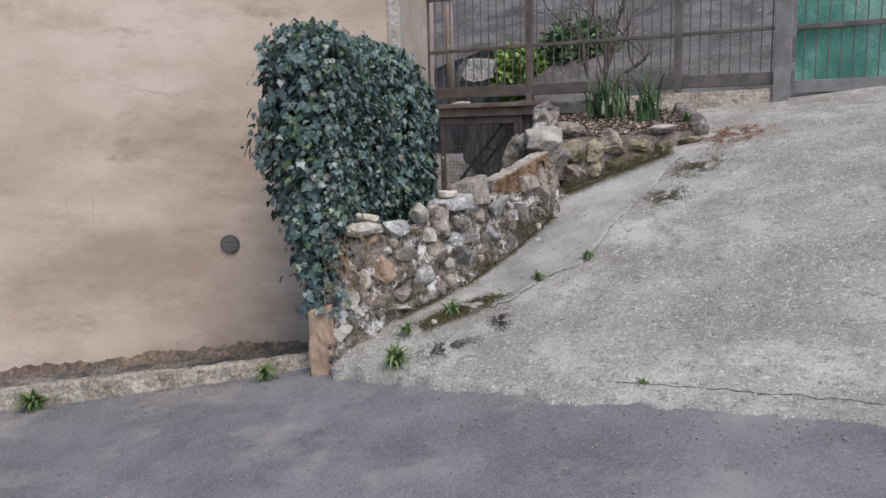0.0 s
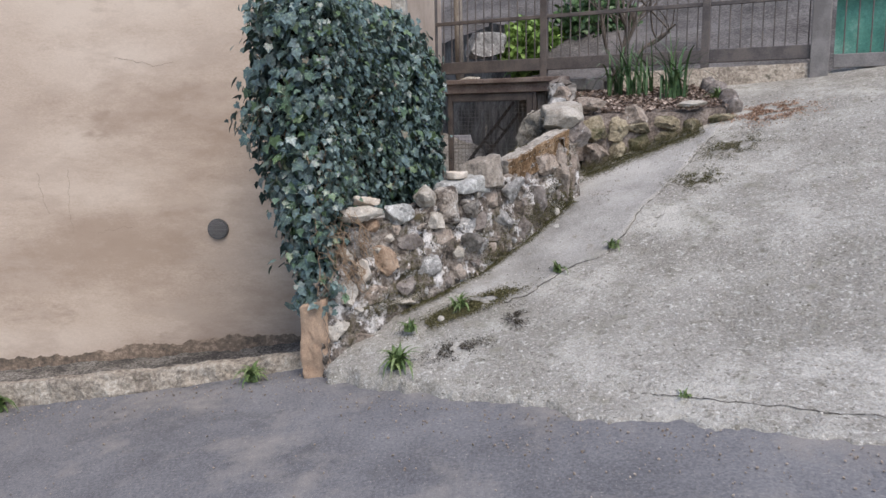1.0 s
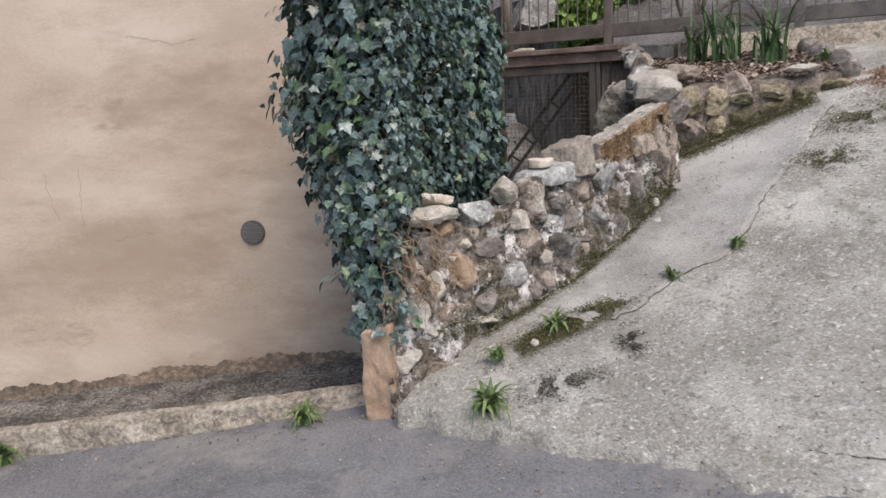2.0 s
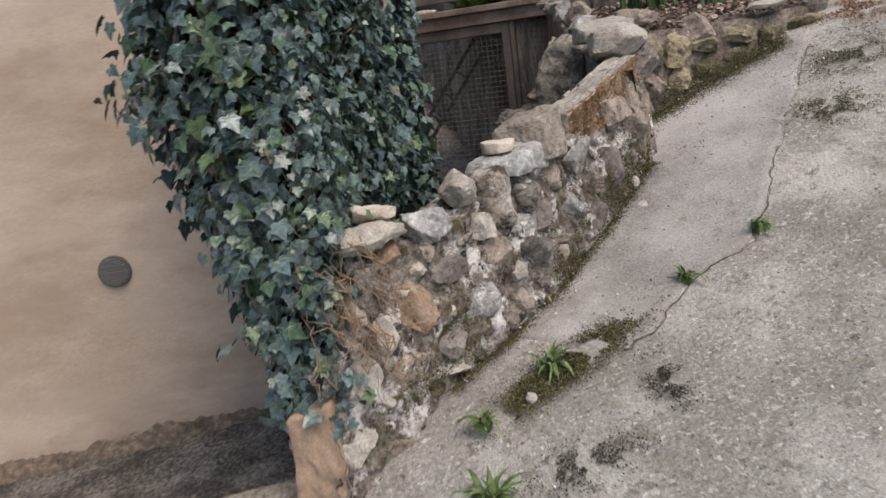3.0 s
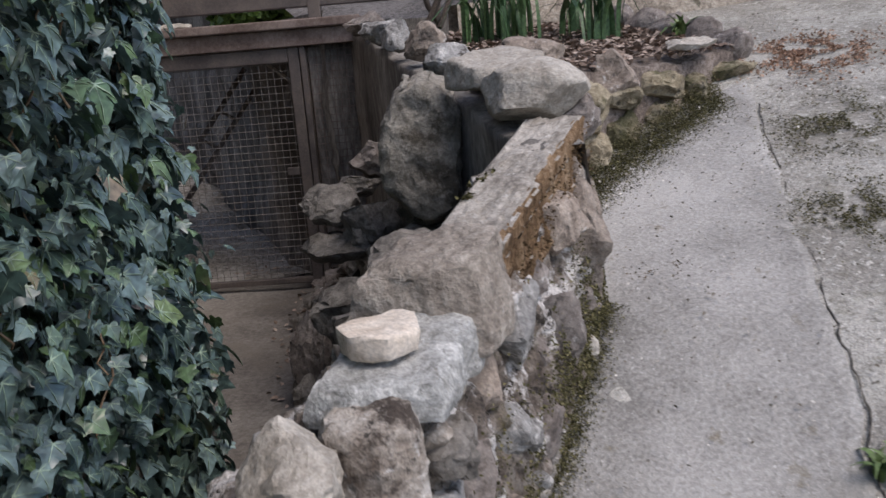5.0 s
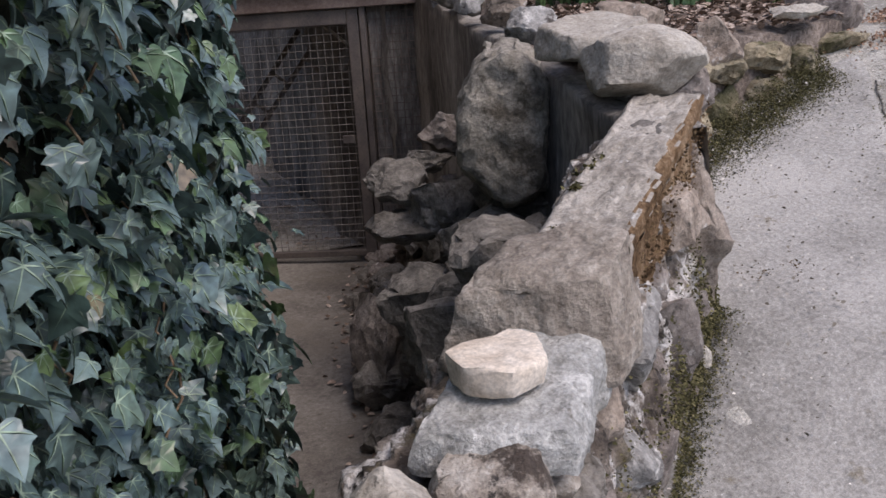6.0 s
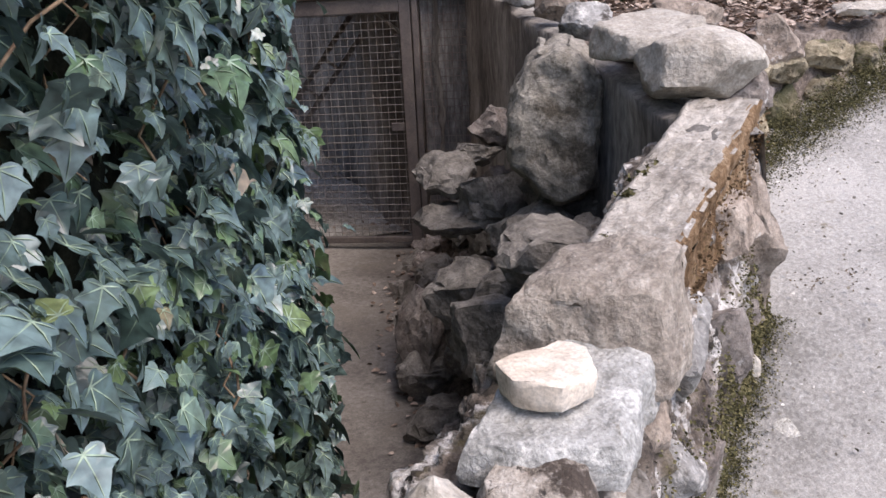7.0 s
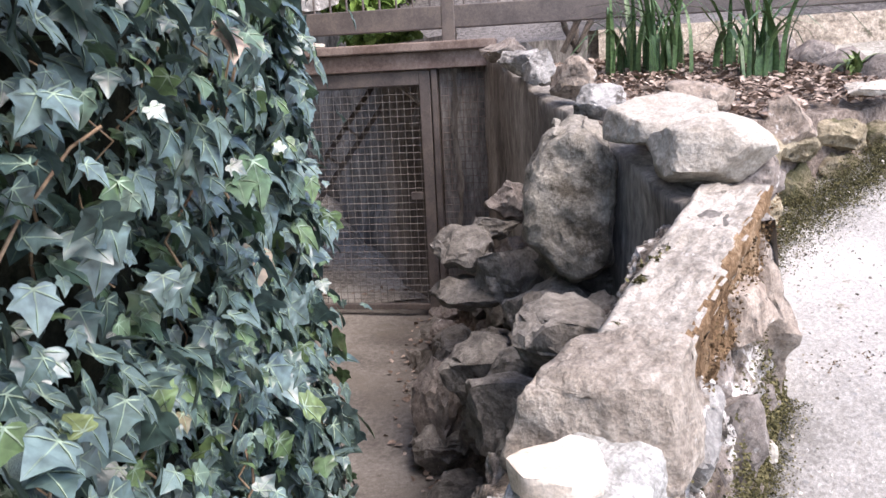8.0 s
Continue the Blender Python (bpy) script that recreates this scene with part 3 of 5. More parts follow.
# smaller stones between the large ones
rnd = random.Random(11)
for _ in range(900):
    s, w, h = rnd.uniform(0.02, 2.22), rnd.uniform(0.04, 0.12), rnd.uniform(0.035, 0.095)
    p = on_wall(s, 0)
    lo_z, hi_z = ramp_z(p.x + 0.05, p.y - 0.05) + 0.02, lerp_list(s, TOP) - 0.03
    if hi_z - lo_z < 0.05:
        continue
    z = rnd.uniform(lo_z, hi_z)
    if s < 0.5 and z < 0.33:
        continue
    if all(((s - a) / (w + c)) ** 2 + ((z - b) / (h + d)) ** 2 > 0.27 for a, b, c, d in placed):
        wall_stone(s, z, w, h, rnd.choice([TAN, BLOTCHED, BROWN, BLOTCHED, TAN, PALE, GREY]), 0.09, sub=3)
    if len(placed) > 125:
        break


def top_stone(name, seed, place, size, material, label, turn=0, tilt=(0, 0), parent=None, cuts=13, sub=4, power=3.2, rough=0.03, tight=0.64):
    bm = rock(seed, *size, cuts, sub, power, rough, tight)
    m = Matrix.Translation(place) @ Euler((radians(tilt[0]), radians(tilt[1]), radians(turn))).to_matrix().to_4x4()
    ob = part(name, bm, material, parent, "" if parent else label, m, True, 30)
    if parent is None:
        tagged(ob, label, "stone")
    elif label:
        ob["label"] = label
    return ob


def at(s, z, out):
    return on_wall(s, z, out)


ANG = 39.6
top_stone("stone", 1, at(0.35, 0.925, -0.04), (0.30, 0.24, 0.10), PALE, "", ANG, (0, -3), wall, power=4)
top_stone("stone", 3, at(0.63, 0.90, -0.05), (0.24, 0.24, 0.17), SLABROCK, "", ANG, (0, 5), wall)
def top_slab(name, seed, ring, z0, z1, slope, material, label="", parent=None, shrink=0.12, bevel=0.015, rough=0.010, m=None):
    ob = part(name, hewn(seed, ring, z0, z1, slope, shrink, bevel, rough), material, parent, "" if parent else label, m, True, 40)
    return ob if parent else tagged(ob, label, "stone")


top_stone("stone", 4, at(0.87, 0.99, -0.07), (0.17, 0.20, 0.20), PALE, "", ANG, (-8, 8), wall, 9, tight=0.56)
top_slab("stone", 5, [(-0.17, 5.88), (-0.07, 5.77), (0.03, 5.80), (0.05, 5.92), (-0.05, 6.02)], 0.82, 1.055, (0.1, 0.2), BLOTCHED, "", wall, 0.22, 0.03, 0.014)
top_slab("stone", 6, [(-0.15, 5.95), (-0.05, 5.88), (0.07, 5.85), (0.25, 6.06), (0.19, 6.18), (-0.02, 6.09)], 1.00, 1.095, (0.05, 0.16), SLABROCK, "", wall, 0.08, 0.018, 0.010)
top_slab("stone", 7, [(-0.01, 6.20), (0.13, 6.08), (0.24, 6.01), (0.36, 6.12), (0.31, 6.24), (0.17, 6.30)], 1.03, 1.22, (0.30, 0.14), BLOCKROCK, "", wall, 0.20, 0.014, 0.010)
top_stone("loose_stone", 8, at(0.40, 1.0, -0.05), (0.17, 0.08, 0.065), CREAM, "pale tan brick-shaped stone lying on the wall", ANG - 22, (0, 4), power=5, cuts=4)
top_slab("flat_stone", 9, [(-0.05, 6.03), (-0.045, 5.97), (0.01, 5.925), (0.075, 5.95), (0.10, 6.03), (0.07, 6.07)], 1.095, 1.145, (0.0, 0.05), CREAM,
         "smooth cream flat stone lying on the wall", None, -0.06, 0.010, 0.006)
# long sloping coping block
cope = bmesh.new()
bmesh.ops.create_cube(cope, size=1)
bmesh.ops.subdivide_edges(cope, edges=cope.edges, cuts=34, use_grid_fill=True)
for v in cope.verts:
    a, o, z = v.co.x + 0.5, v.co.y, v.co.z
    zz = 1.12 + 0.215 * a + z * 0.19 - 0.02
    edge = max(0, abs(o) * 2 - 0.85) * 0.08 if z > 0.3 else 0
    p = on_wall(1.58 + 0.62 * a, 0, -0.22 + o * -0.185)
    p.z = zz - edge
    n = 0.016 * fbm(p, 6) + 0.012 * fbm(p, 18) + 0.008 * fbm(p, 45) - 0.012 * max(0, fbm(p, 11) - 0.25)
    v.co = p + Vector((0.4 * n, -0.8 * n, 0.7 * n))
cope = part("coping", cope, [COPING, RUST_MOSS], wall, "long weathered concrete coping block with a rusty mossy side", smooth=True)
for face in cope.data.polygons:
    if face.normal.dot(WALL_N) > 0.3 and (face.center - WALL_A).dot(WALL_N) > -0.15:
        face.material_index = 1
top_stone("stone", 14, (0.775, 6.595, 1.08), (0.22, 0.24, 0.46), TAN, "", ANG, (0, 0), wall, 8, 4, 4.5)
top_stone("stone", 15, (0.93, 6.86, 1.38), (0.30, 0.30, 0.24), BROWN, "", 10, (0, 0), wall)

top_stone("pebble", 57, (-0.07, 5.285, ramp_z(-0.07, 5.285) + 0.02), (0.05, 0.045, 0.05), PALE, "small white pebble at the foot of the wall", 10, sub=3)

# ---- the bank beside the passage ----
bank = thing("rubble_bank", "bank of rubble stones beside the sunken passage, shade painted into their colour", "rubble bank", "structure")
FOOT = [(5.9, 0.02), (6.4, 0.08), (7.5, 0.27), (8.6, 0.42), (9.9, 0.86)]
HEAD = [(5.9, 0.12), (6.4, 0.30), (7.2, 0.74), (8.0, 0.90), (9.6, 1.10)]
CREST = [(5.9, 0.95), (6.6, 1.1), (7.4, 1.08), (8.2, 1.0), (9.0, 0.75), (9.8, 0.45)]


def bank_point(y, k):
    return Vector((lerp_list(y, FOOT) + (lerp_list(y, HEAD) - lerp_list(y, FOOT)) * k ** 1.4, y, FLOOR_Z - 0.05 + k * (lerp_list(y, CREST) - FLOOR_Z)))


def bank_place(a, b):
    y = 6.05 + 3.8 * a
    p = bank_point(y, min(b, 0.8) / 0.8) if b < 0.8 else bank_point(y, 1) + Vector((0.22 * (b - 0.8) / 0.2 * min(1, max(0, y - 6.5)), 0, 0.02))
    n = 0.09 * fbm(p, 3) + 0.04 * fbm(p, 10)
    return p + Vector((0.06 - n, 0, n * 0.5))


sheet(130, 60, bank_place, "earth_fill", SOIL, bank, "dark earth and crumbled mortar")
rnd = random.Random(21)
done = []
for _ in range(900):
    y, k = rnd.uniform(5.95, 9.7), rnd.uniform(0.0, 1.0)
    size = rnd.uniform(0.16, 0.40) * (1.1 - 0.25 * k)
    p = bank_point(y, k)
    if all((p - q).length > 0.38 * (size + r) for q, r in done):
        done.append((p, size))
        bm = rock(400 + len(done), size * rnd.uniform(0.8, 1.1), size * rnd.uniform(0.9, 1.35), size * rnd.uniform(0.6, 1.0), 15, 4, 3.6, 0.045, 0.48)
        m = Matrix.Translation(p + Vector((-0.02, 0, 0))) @ Euler([rnd.uniform(-0.4, 0.4) for _ in range(3)]).to_matrix().to_4x4()
        part("stone", bm, rnd.choice([SHADEROCK, SHADEROCK, BROWN, SHADEROCK]), bank, m=m, smooth=True, sharp=30)
    if len(done) > 110:
        break
BOULDER_FRONT = [(-0.14, 0.13), (-0.08, 0.26), (0.01, 0.30), (0.12, 0.28), (0.18, 0.16), (0.17, -0.24), (0.02, -0.30), (-0.18, -0.15)]
tagged(part("boulder", hewn(31, BOULDER_FRONT[::-1], 0.0, 0.28, (0.15, -0.12), 0.22, 0.05, 0.016), BOULDER, smooth=True, sharp=45,
            m=Matrix.Translation((0.71, 7.50, 1.285)) @ Euler((radians(90), 0, radians(-24))).to_matrix().to_4x4()), "large upright weathered boulder with mossy streaks", "boulder")

BANKROCK = [((0.45, 7.92, 1.04), (0.30, 0.30, 0.15), SHADEROCK, 14), ((0.55, 7.72, 0.97), (0.22, 0.24, 0.24), SHADEROCK, 30), ((0.60, 7.36, 0.90), (0.40, 0.30, 0.20), SHADEROCK, -18),
            ((0.60, 7.98, 1.11), (0.24, 0.22, 0.11), SHADEROCK, 25), ((0.44, 7.86, 0.88), (0.26, 0.30, 0.15), SHADEROCK, 5), ((0.39, 7.42, 0.76), (0.28, 0.30, 0.22), SHADEROCK, 35),
            ((0.44, 7.18, 0.82), (0.22, 0.28, 0.17), SHADEROCK, -30), ((0.33, 7.08, 0.70), (0.24, 0.26, 0.24), SHADEROCK, 10), ((0.70, 8.02, 1.20), (0.20, 0.24, 0.18), BROWN, 0),
            ((0.33, 7.85, 0.45), (0.26, 0.30, 0.42), BROWN, 5), ((0.46, 6.90, 1.00), (0.34, 0.30, 0.22), SHADEROCK, 8)]
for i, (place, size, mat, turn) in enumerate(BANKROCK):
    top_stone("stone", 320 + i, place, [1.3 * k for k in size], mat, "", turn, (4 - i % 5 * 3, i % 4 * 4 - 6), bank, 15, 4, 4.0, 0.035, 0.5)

# plastered retaining wall above the bank
def retaining_place(a, b):
    y = 6.55 + 3.5 * a
    x = 0.76 + (y - 7.2) * 0.155
    top = 1.44 + (y - 7.2) * 0.17
    ring = [(0, 0.0, 0.2), (0.55, 0.0, top), (0.6, 0.03, top + 0.01), (0.9, 0.16, top + 0.01), (1, 0.2, 0.6)]
    z, o = lerp_list(b, [(r[0], r[2]) for r in ring]), lerp_list(b, [(r[0], r[1]) for r in ring])
    n = 0.02 * fbm((x, y, z), 2.5) + 0.006 * fbm((x, y, z), 18)
    return (x + o + n, y, z + (0.03 * fbm((y, 0, 0), 4) if 0.5 < b < 0.95 else 0))


tagged(sheet(120, 60, retaining_place, "wall_retaining", STAINED), "rendered retaining wall streaked with dark damp stains", "retaining wall", kind="structure")

# flat stones along the crest
top_stone("coping_stone", 41, (0.83, 6.84, 1.485), (0.33, 0.28, 0.18), PALE, "rounded pale boulder capping the wall's end", -25, (8, 0), None, 5, 4, 2.5, 0.015, 0.82)
top_slab("coping_stone", 42, [(0.69, 7.20), (0.70, 6.99), (0.82, 6.93), (1.04, 7.09), (0.98, 7.30)], 1.50, 1.595, (0.08, 0.22), PALE,
         "broad pale flagstone on the wall's crest", None, 0.06, 0.014, 0.008)
top_stone("coping_stone", 43, (1.12, 7.36, 1.60), (0.30, 0.22, 0.13), TAN, "tan flat stone beside the flower bed", 10, (0, 0), None, 9, 4, 3.4, 0.03)
top_stone("coping_stone", 44, (0.86, 7.58, 1.60), (0.20, 0.22, 0.13), GREY, "grey rounded stone on the retaining wall", 0, (0, 0))
top_stone("coping_stone", 45, (0.96, 7.98, 1.69), (0.24, 0.22, 0.19), TAN, "tan angular stone on the retaining wall", 30, (8, 0))
top_stone("coping_stone", 46, (0.94, 8.28, 1.74), (0.18, 0.26, 0.18), GREY, "grey angular stone on the retaining wall", -10, (12, 14))
top_stone("coping_stone", 47, (0.98, 8.60, 1.78), (0.24, 0.36, 0.13), GREY, "grey angular stone on the retaining wall", 12, (0, 8))
top_stone("coping_stone", 48, (1.06, 9.1, 1.86), (0.26, 0.38, 0.12), BROWN, "brown slab stone on the retaining wall", 5, (0, 0))

# ---- flower bed ----
bed = thing("flower_bed", "raised bed edged with mossy stones", "flower bed", "structure")


def bed_front(x):
    return 7.16 + 0.28 * (x - 0.95)


def soil_place(a, b):
    x = 0.86 + 1.55 * a + 0.1 * b
    y0 = bed_front(x) + 0.06
    y = y0 + (fence_y(x) - y0 + 0.1) * b
    x = max(x, 0.84 + (y - 7.2) * 0.155)
    z = 1.49 + 0.06 * a + (0.24 + 0.06 * a) * b + 0.03 * fbm((x, y, 0), 3) + 0.012 * fbm((x, y, 0), 14)
    if a > 0.97 or b == 0:
        z -= 0.35
    return (x, y, z)


sheet(70, 80, soil_place, "soil", SOIL, bed, "brown soil under dead leaves")


def soil_z(x, y):
    a = (x - 0.9) / 1.55
    b = (y - bed_front(x)) / max(0.2, fence_y(x) - bed_front(x))
    return 1.49 + 0.06 * a + 0.27 * b


rnd = random.Random(5)
x = 1.02
k = 0
while x < 2.38:
    w = rnd.uniform(0.19, 0.30)
    y = bed_front(x + w / 2)
    base = ramp_z(x + w / 2, y - 0.05)
    hh = max(0.12, 1.52 - base)
    rows = 2 if hh > 0.22 else 1
    for r in range(rows):
        bm = rock(700 + k, w * rnd.uniform(0.95, 1.15), 0.22, hh / rows * 1.2, 13, 4, 4.2, 0.035, 0.56)
        m = Matrix.Translation((x + w / 2 + rnd.uniform(-0.02, 0.02), y + 0.08, base - 0.02 + hh * (r + 0.5) / rows)) @ Euler((rnd.uniform(-0.15, 0.15), rnd.uniform(-0.15, 0.15), 0.27)).to_matrix().to_4x4()
        part("stone", bm, rnd.choice([BEDROCK, BEDROCK, TAN]), bed, m=m, smooth=True, sharp=30)
        k += 1
    x += w * 0.95
for i in range(5):
    y = bed_front(2.4) + 0.2 + i * 0.24
    xx = 2.44 + 0.02 * i
    part("stone", rock(760 + i, 0.2, 0.27, 0.22, 8, 3, 3), BROWN, bed, m=Matrix.Translation((xx, y, ramp_z(xx, y) + 0.05)), smooth=True)
top_stone("flat_stone", 52, (2.02, 7.55, 1.60), (0.30, 0.20, 0.05), PALE, "pale flat stone on the flower bed's edge", 12, (0, -2), None, 9, 4, 4)
top_stone("rock", 53, (1.52, 7.40, 1.48), (0.24, 0.20, 0.22), TAN, "cream and grey veined rock at the bed's edge", 20, (0, 15), None, 8, 4, 3)

# ---- gate and lintel over the passage ----
FA = math.atan2(-0.454, 1.0)
FM = Matrix.Translation((0, fence_y(0), 0)) @ Matrix.Rotation(FA, 4, "Z")   # local x runs along the fence line
LEN = math.sqrt(1 + 0.454 ** 2)


def along(x):
    return x * LEN


gate = thing("mesh_gate", "brown steel gate filled with welded wire mesh", "gate")
GL, GR, GB, GT = along(-0.16), along(0.83), 0.245, 1.79
for nm, q in (("stile", (GL, GL + 0.06, GB, GT)), ("stile", (GR - 0.07, GR, GB, GT))):
    part(nm, box(q[0], q[1], -0.025, 0.025, q[2], q[3], 0.006), METAL, gate, m=FM)
part("top_rail", box(GL + 0.06, GR - 0.07, -0.024, 0.024, GT - 0.09, GT, 0.006), METAL, gate, m=FM)
part("bottom_rail", box(GL + 0.06, GR - 0.07, -0.02, 0.02, GB, GB + 0.04, 0.006), METAL, gate, m=FM)
bm = bmesh.new()
x = GL + 0.08
while x < GR - 0.07:
    bar((x, 0.004, GB + 0.03), (x, 0.004, GT - 0.08), 0.0022, bm, 4)
    x += 0.046
z = GB + 0.07
while z < GT - 0.09:
    bar((GL + 0.05, 0, z), (GR - 0.06, 0, z), 0.0022, bm, 4)
    z += 0.046
part("wire_mesh", bm, WIRE, gate, "thin welded wire grid", m=FM)
part("latch_plate", box(GR - 0.16, GR - 0.08, -0.02, 0.01, 0.98, 1.03, 0.004), METAL, gate, m=FM)
post = thing("gate_post", "brown square steel gate post", "post")
part("post", box(GR + 0.008, GR + 0.045, -0.03, 0.03, FLOOR_Z - 0.05, 1.84, 0.006), METAL, post, m=FM)
side = thing("wire_fence", "narrow rusty wire fence beside the gate", "fence")
# panel added to close the bright gap between gate post and retaining wall
part("backing_board", box(GR + 0.05, GR + 0.44, 0.03, 0.05, FLOOR_Z, 1.85, 0.004), STAINED, side, "dark stained panel added where the retaining wall runs on to the gate", m=FM)
bm = bmesh.new()
for i in range(7):
    bar((GR + 0.06 + i * 0.046, 0.01, 0.3), (GR + 0.06 + i * 0.046, 0.01, 1.82), 0.002, bm, 4)
for i in range(32):
    bar((GR + 0.05, 0.006, 0.34 + i * 0.046), (GR + 0.36, 0.006, 0.34 + i * 0.046), 0.002, bm, 4)
part("wire_mesh", bm, BEAM, side, m=FM)
pole = thing("gate_pole", "thin pale metal pole beside the gate", "pole")
part("pole", bar((GL - 0.10, -0.05, FLOOR_Z), (GL - 0.10, -0.05, 1.83), 0.018, sides=12), GREYMETAL, pole, m=FM, smooth=True)
lintel = thing("lintel", "rust-brown painted steel lintel beam over the gate", "beam")
part("upper_flange", box(GL - 0.3, GR + 0.42, -0.10, 0.08, 1.90, 1.955, 0.008), BEAM, lintel, m=FM)
part("web", box(GL - 0.3, GR + 0.42, -0.055, 0.05, 1.795, 1.90, 0.005), BEAM, lintel, m=FM)
deck = tagged(part("deck", box(GL - 0.5, GR + 0.6, 0.08, 1.1, 1.80, 1.93, 0.01), FLOOR, m=FM), "concrete deck slab behind the lintel", "slab", kind="structure")

top_stone("flat_stone", 54, (0.10, fence_y(0.10) - 0.03, 1.972), (0.26, 0.09, 0.04), PALE, "pale flat stone lying on the lintel beam", -24, (0, 0), None, 6, 3, 4)

# pit behind the gate
pit = thing("pit_wall", "dark rough masonry side of the pit behind the gate", "wall", "structure")


def pit_place(a, b):
    y, z = 9.7 + 4.2 * a, 0.1 + 1.9 * b
    x = 0.98 - 0.20 * (y - 9.7) + 0.06 * fbm((y, z, 0), 3)
    return (x, y, z)


sheet(50, 30, pit_place, "masonry", STAINED, pit)
for i in range(10):
    top_stone("stone", 900 + i, (-0.35 + 0.24 * (i % 5), 13.1 + 0.1 * (i % 2), 0.35 + 0.34 * (i // 5)), (0.3, 0.25, 0.32), random.Random(i).choice([PALE, GREY, SHADEROCK]), "", 0, (0, 0), pit, sub=3)


def pit_floor_place(a, b):
    x, y = -0.6 + 1.7 * a, 10.25 + 3.1 * b
    rise = max(0, y - 10.6) * 0.42 * (1 - 0.55 * a)
    return (x, y, FLOOR_Z + 0.01 + rise + (0.05 * fbm((x, y, 0), 2) + 0.02 * fbm((x, y, 0), 9)) * min(1, b * 4))


sheet(40, 60, pit_floor_place, "earth_slope", PITSOIL, pit, "pale trodden earth rising behind the gate")
top_stone("stone", 915, (0.48, 13.0, 1.35), (0.34, 0.30, 0.70), PALE, "", 0, (0, 6), pit, sub=3)
brace = thing("ladder", "dark steel ladder leaning behind the gate", "ladder")
part("rail", box(-0.02, 0.02, -0.01, 0.01, -0.9, 0.9), METAL, brace, m=Matrix.Translation((0.12, 11.0, 1.0)) @ Euler((0, radians(38), 0)).to_matrix().to_4x4())
part("rail", box(-0.02, 0.02, -0.01, 0.01, -0.9, 0.9), METAL, brace, m=Matrix.Translation((0.24, 11.0, 0.92)) @ Euler((0, radians(38), 0)).to_matrix().to_4x4())
for i in range(5):
    part("rung", box(-0.06, 0.06, -0.008, 0.008, -0.012, 0.012), METAL, brace, m=Matrix.Translation((0.18 + (i - 2) * 0.16, 11.0, 0.96 + (i - 2) * 0.205)) @ Euler((0, radians(38), 0)).to_matrix().to_4x4())
hook = thing("pipe_spout", "white pipe with a small grey can hanging behind the mesh", "pipe")
part("pipe", bar((0.60, 10.25, 1.80), (0.86, 10.2, 1.57), 0.011, sides=8), PALE, hook)
part("can", bar((0.80, 10.22, 1.42), (0.84, 10.2, 1.56), 0.03, sides=12), GREYMETAL, hook)

# ---- fence on the terrace ----
fence = thing("terrace_fence", "brown steel bar fence with a deep bottom rail", "fence")
F0, F1 = along(-0.45), along(3.45)
part("bottom_rail", box(F0, F1, -0.03, 0.03, 2.03, 2.165, 0.006), METAL, fence, m=FM @ Matrix.Rotation(radians(0.0), 4, "Y"))
part("middle_rail", box(F0, F1, -0.02, 0.02, 2.60, 2.64, 0.004), METAL, fence, m=FM)
part("top_rail", box(F0, F1, -0.02, 0.02, 3.25, 3.29, 0.004), METAL, fence, m=FM)
one = None
x = F0 + 0.06
while x < F1:
    m = FM @ Matrix.Translation((x, 0, 2.165))
    if one is None:
        bm = bar((0, 0, 0), (0, 0, 1.09), 0.0075, sides=6)
        ob = part("fence_bar", bm, METAL, fence, m=m)
        one = ob.data
    else:
        link_mesh("fence_bar", one, METAL, fence, m=m)
    x += 0.105
for px in (-0.33, 0.95, 2.55):
    part("post", box(along(px) - 0.04, along(px) + 0.04, -0.035, 0.035, 1.95, 3.4, 0.005), METAL, fence, m=FM)
gpost = tagged(part("gate_post", box(along(3.45), along(3.45) + 0.17, -0.07, 0.07, 1.80, 3.6, 0.01), GREYMETAL, m=FM), "square grey painted steel gate post on the ramp", "post")
ggate = thing("sliding_gate", "steel bar gate backed with a green plastic sheet", "gate")
G0, G1 = along(3.64), along(6.6)
part("bottom_rail", box(G0, G1, -0.03, 0.03, 1.93, 2.06, 0.006), GREYMETAL, ggate, m=FM)
part("middle_rail", box(G0, G1, -0.02, 0.02, 2.58, 2.63, 0.004), METAL, ggate, m=FM)
part("top_rail", box(G0, G1, -0.02, 0.02, 3.25, 3.3, 0.004), METAL, ggate, m=FM)
bm = bmesh.new()
bmesh.ops.create_grid(bm, x_segments=60, y_segments=12, size=0.5)
for v in bm.verts:
    v.co = Vector((G0 + (v.co.x + 0.5) * (G1 - G0), 0.05 + 0.015 * fbm((v.co.x * 8, v.co.y * 3, 0), 1), 2.06 + (v.co.y + 0.5) * 1.2))
bmesh.ops.solidify(bm, geom=bm.faces[:], thickness=0.004)
part("sheet", bm, GREENSHEET, ggate, "faded green plastic privacy sheet", m=FM)
x = G0 + 0.08
while x < G1:
    link_mesh("fence_bar", one, METAL, ggate, m=FM @ Matrix.Translation((x, 0, 2.06)))
    x += 0.115


def sill_place(a, b):
    x = 1.75 + 1.7 * a
    y = fence_y(x) - 0.08 + 0.2 * b
    return (x, y, 1.96 + 0.012 * (x - 0.9) + (0.0 if 0.1 < b < 0.95 else -0.35) + 0.008 * fbm((x, y, 0), 6))


tagged(sheet(100, 10, sill_place, "sill", KERB), "pale concrete sill under the terrace fence", "sill", kind="structure")


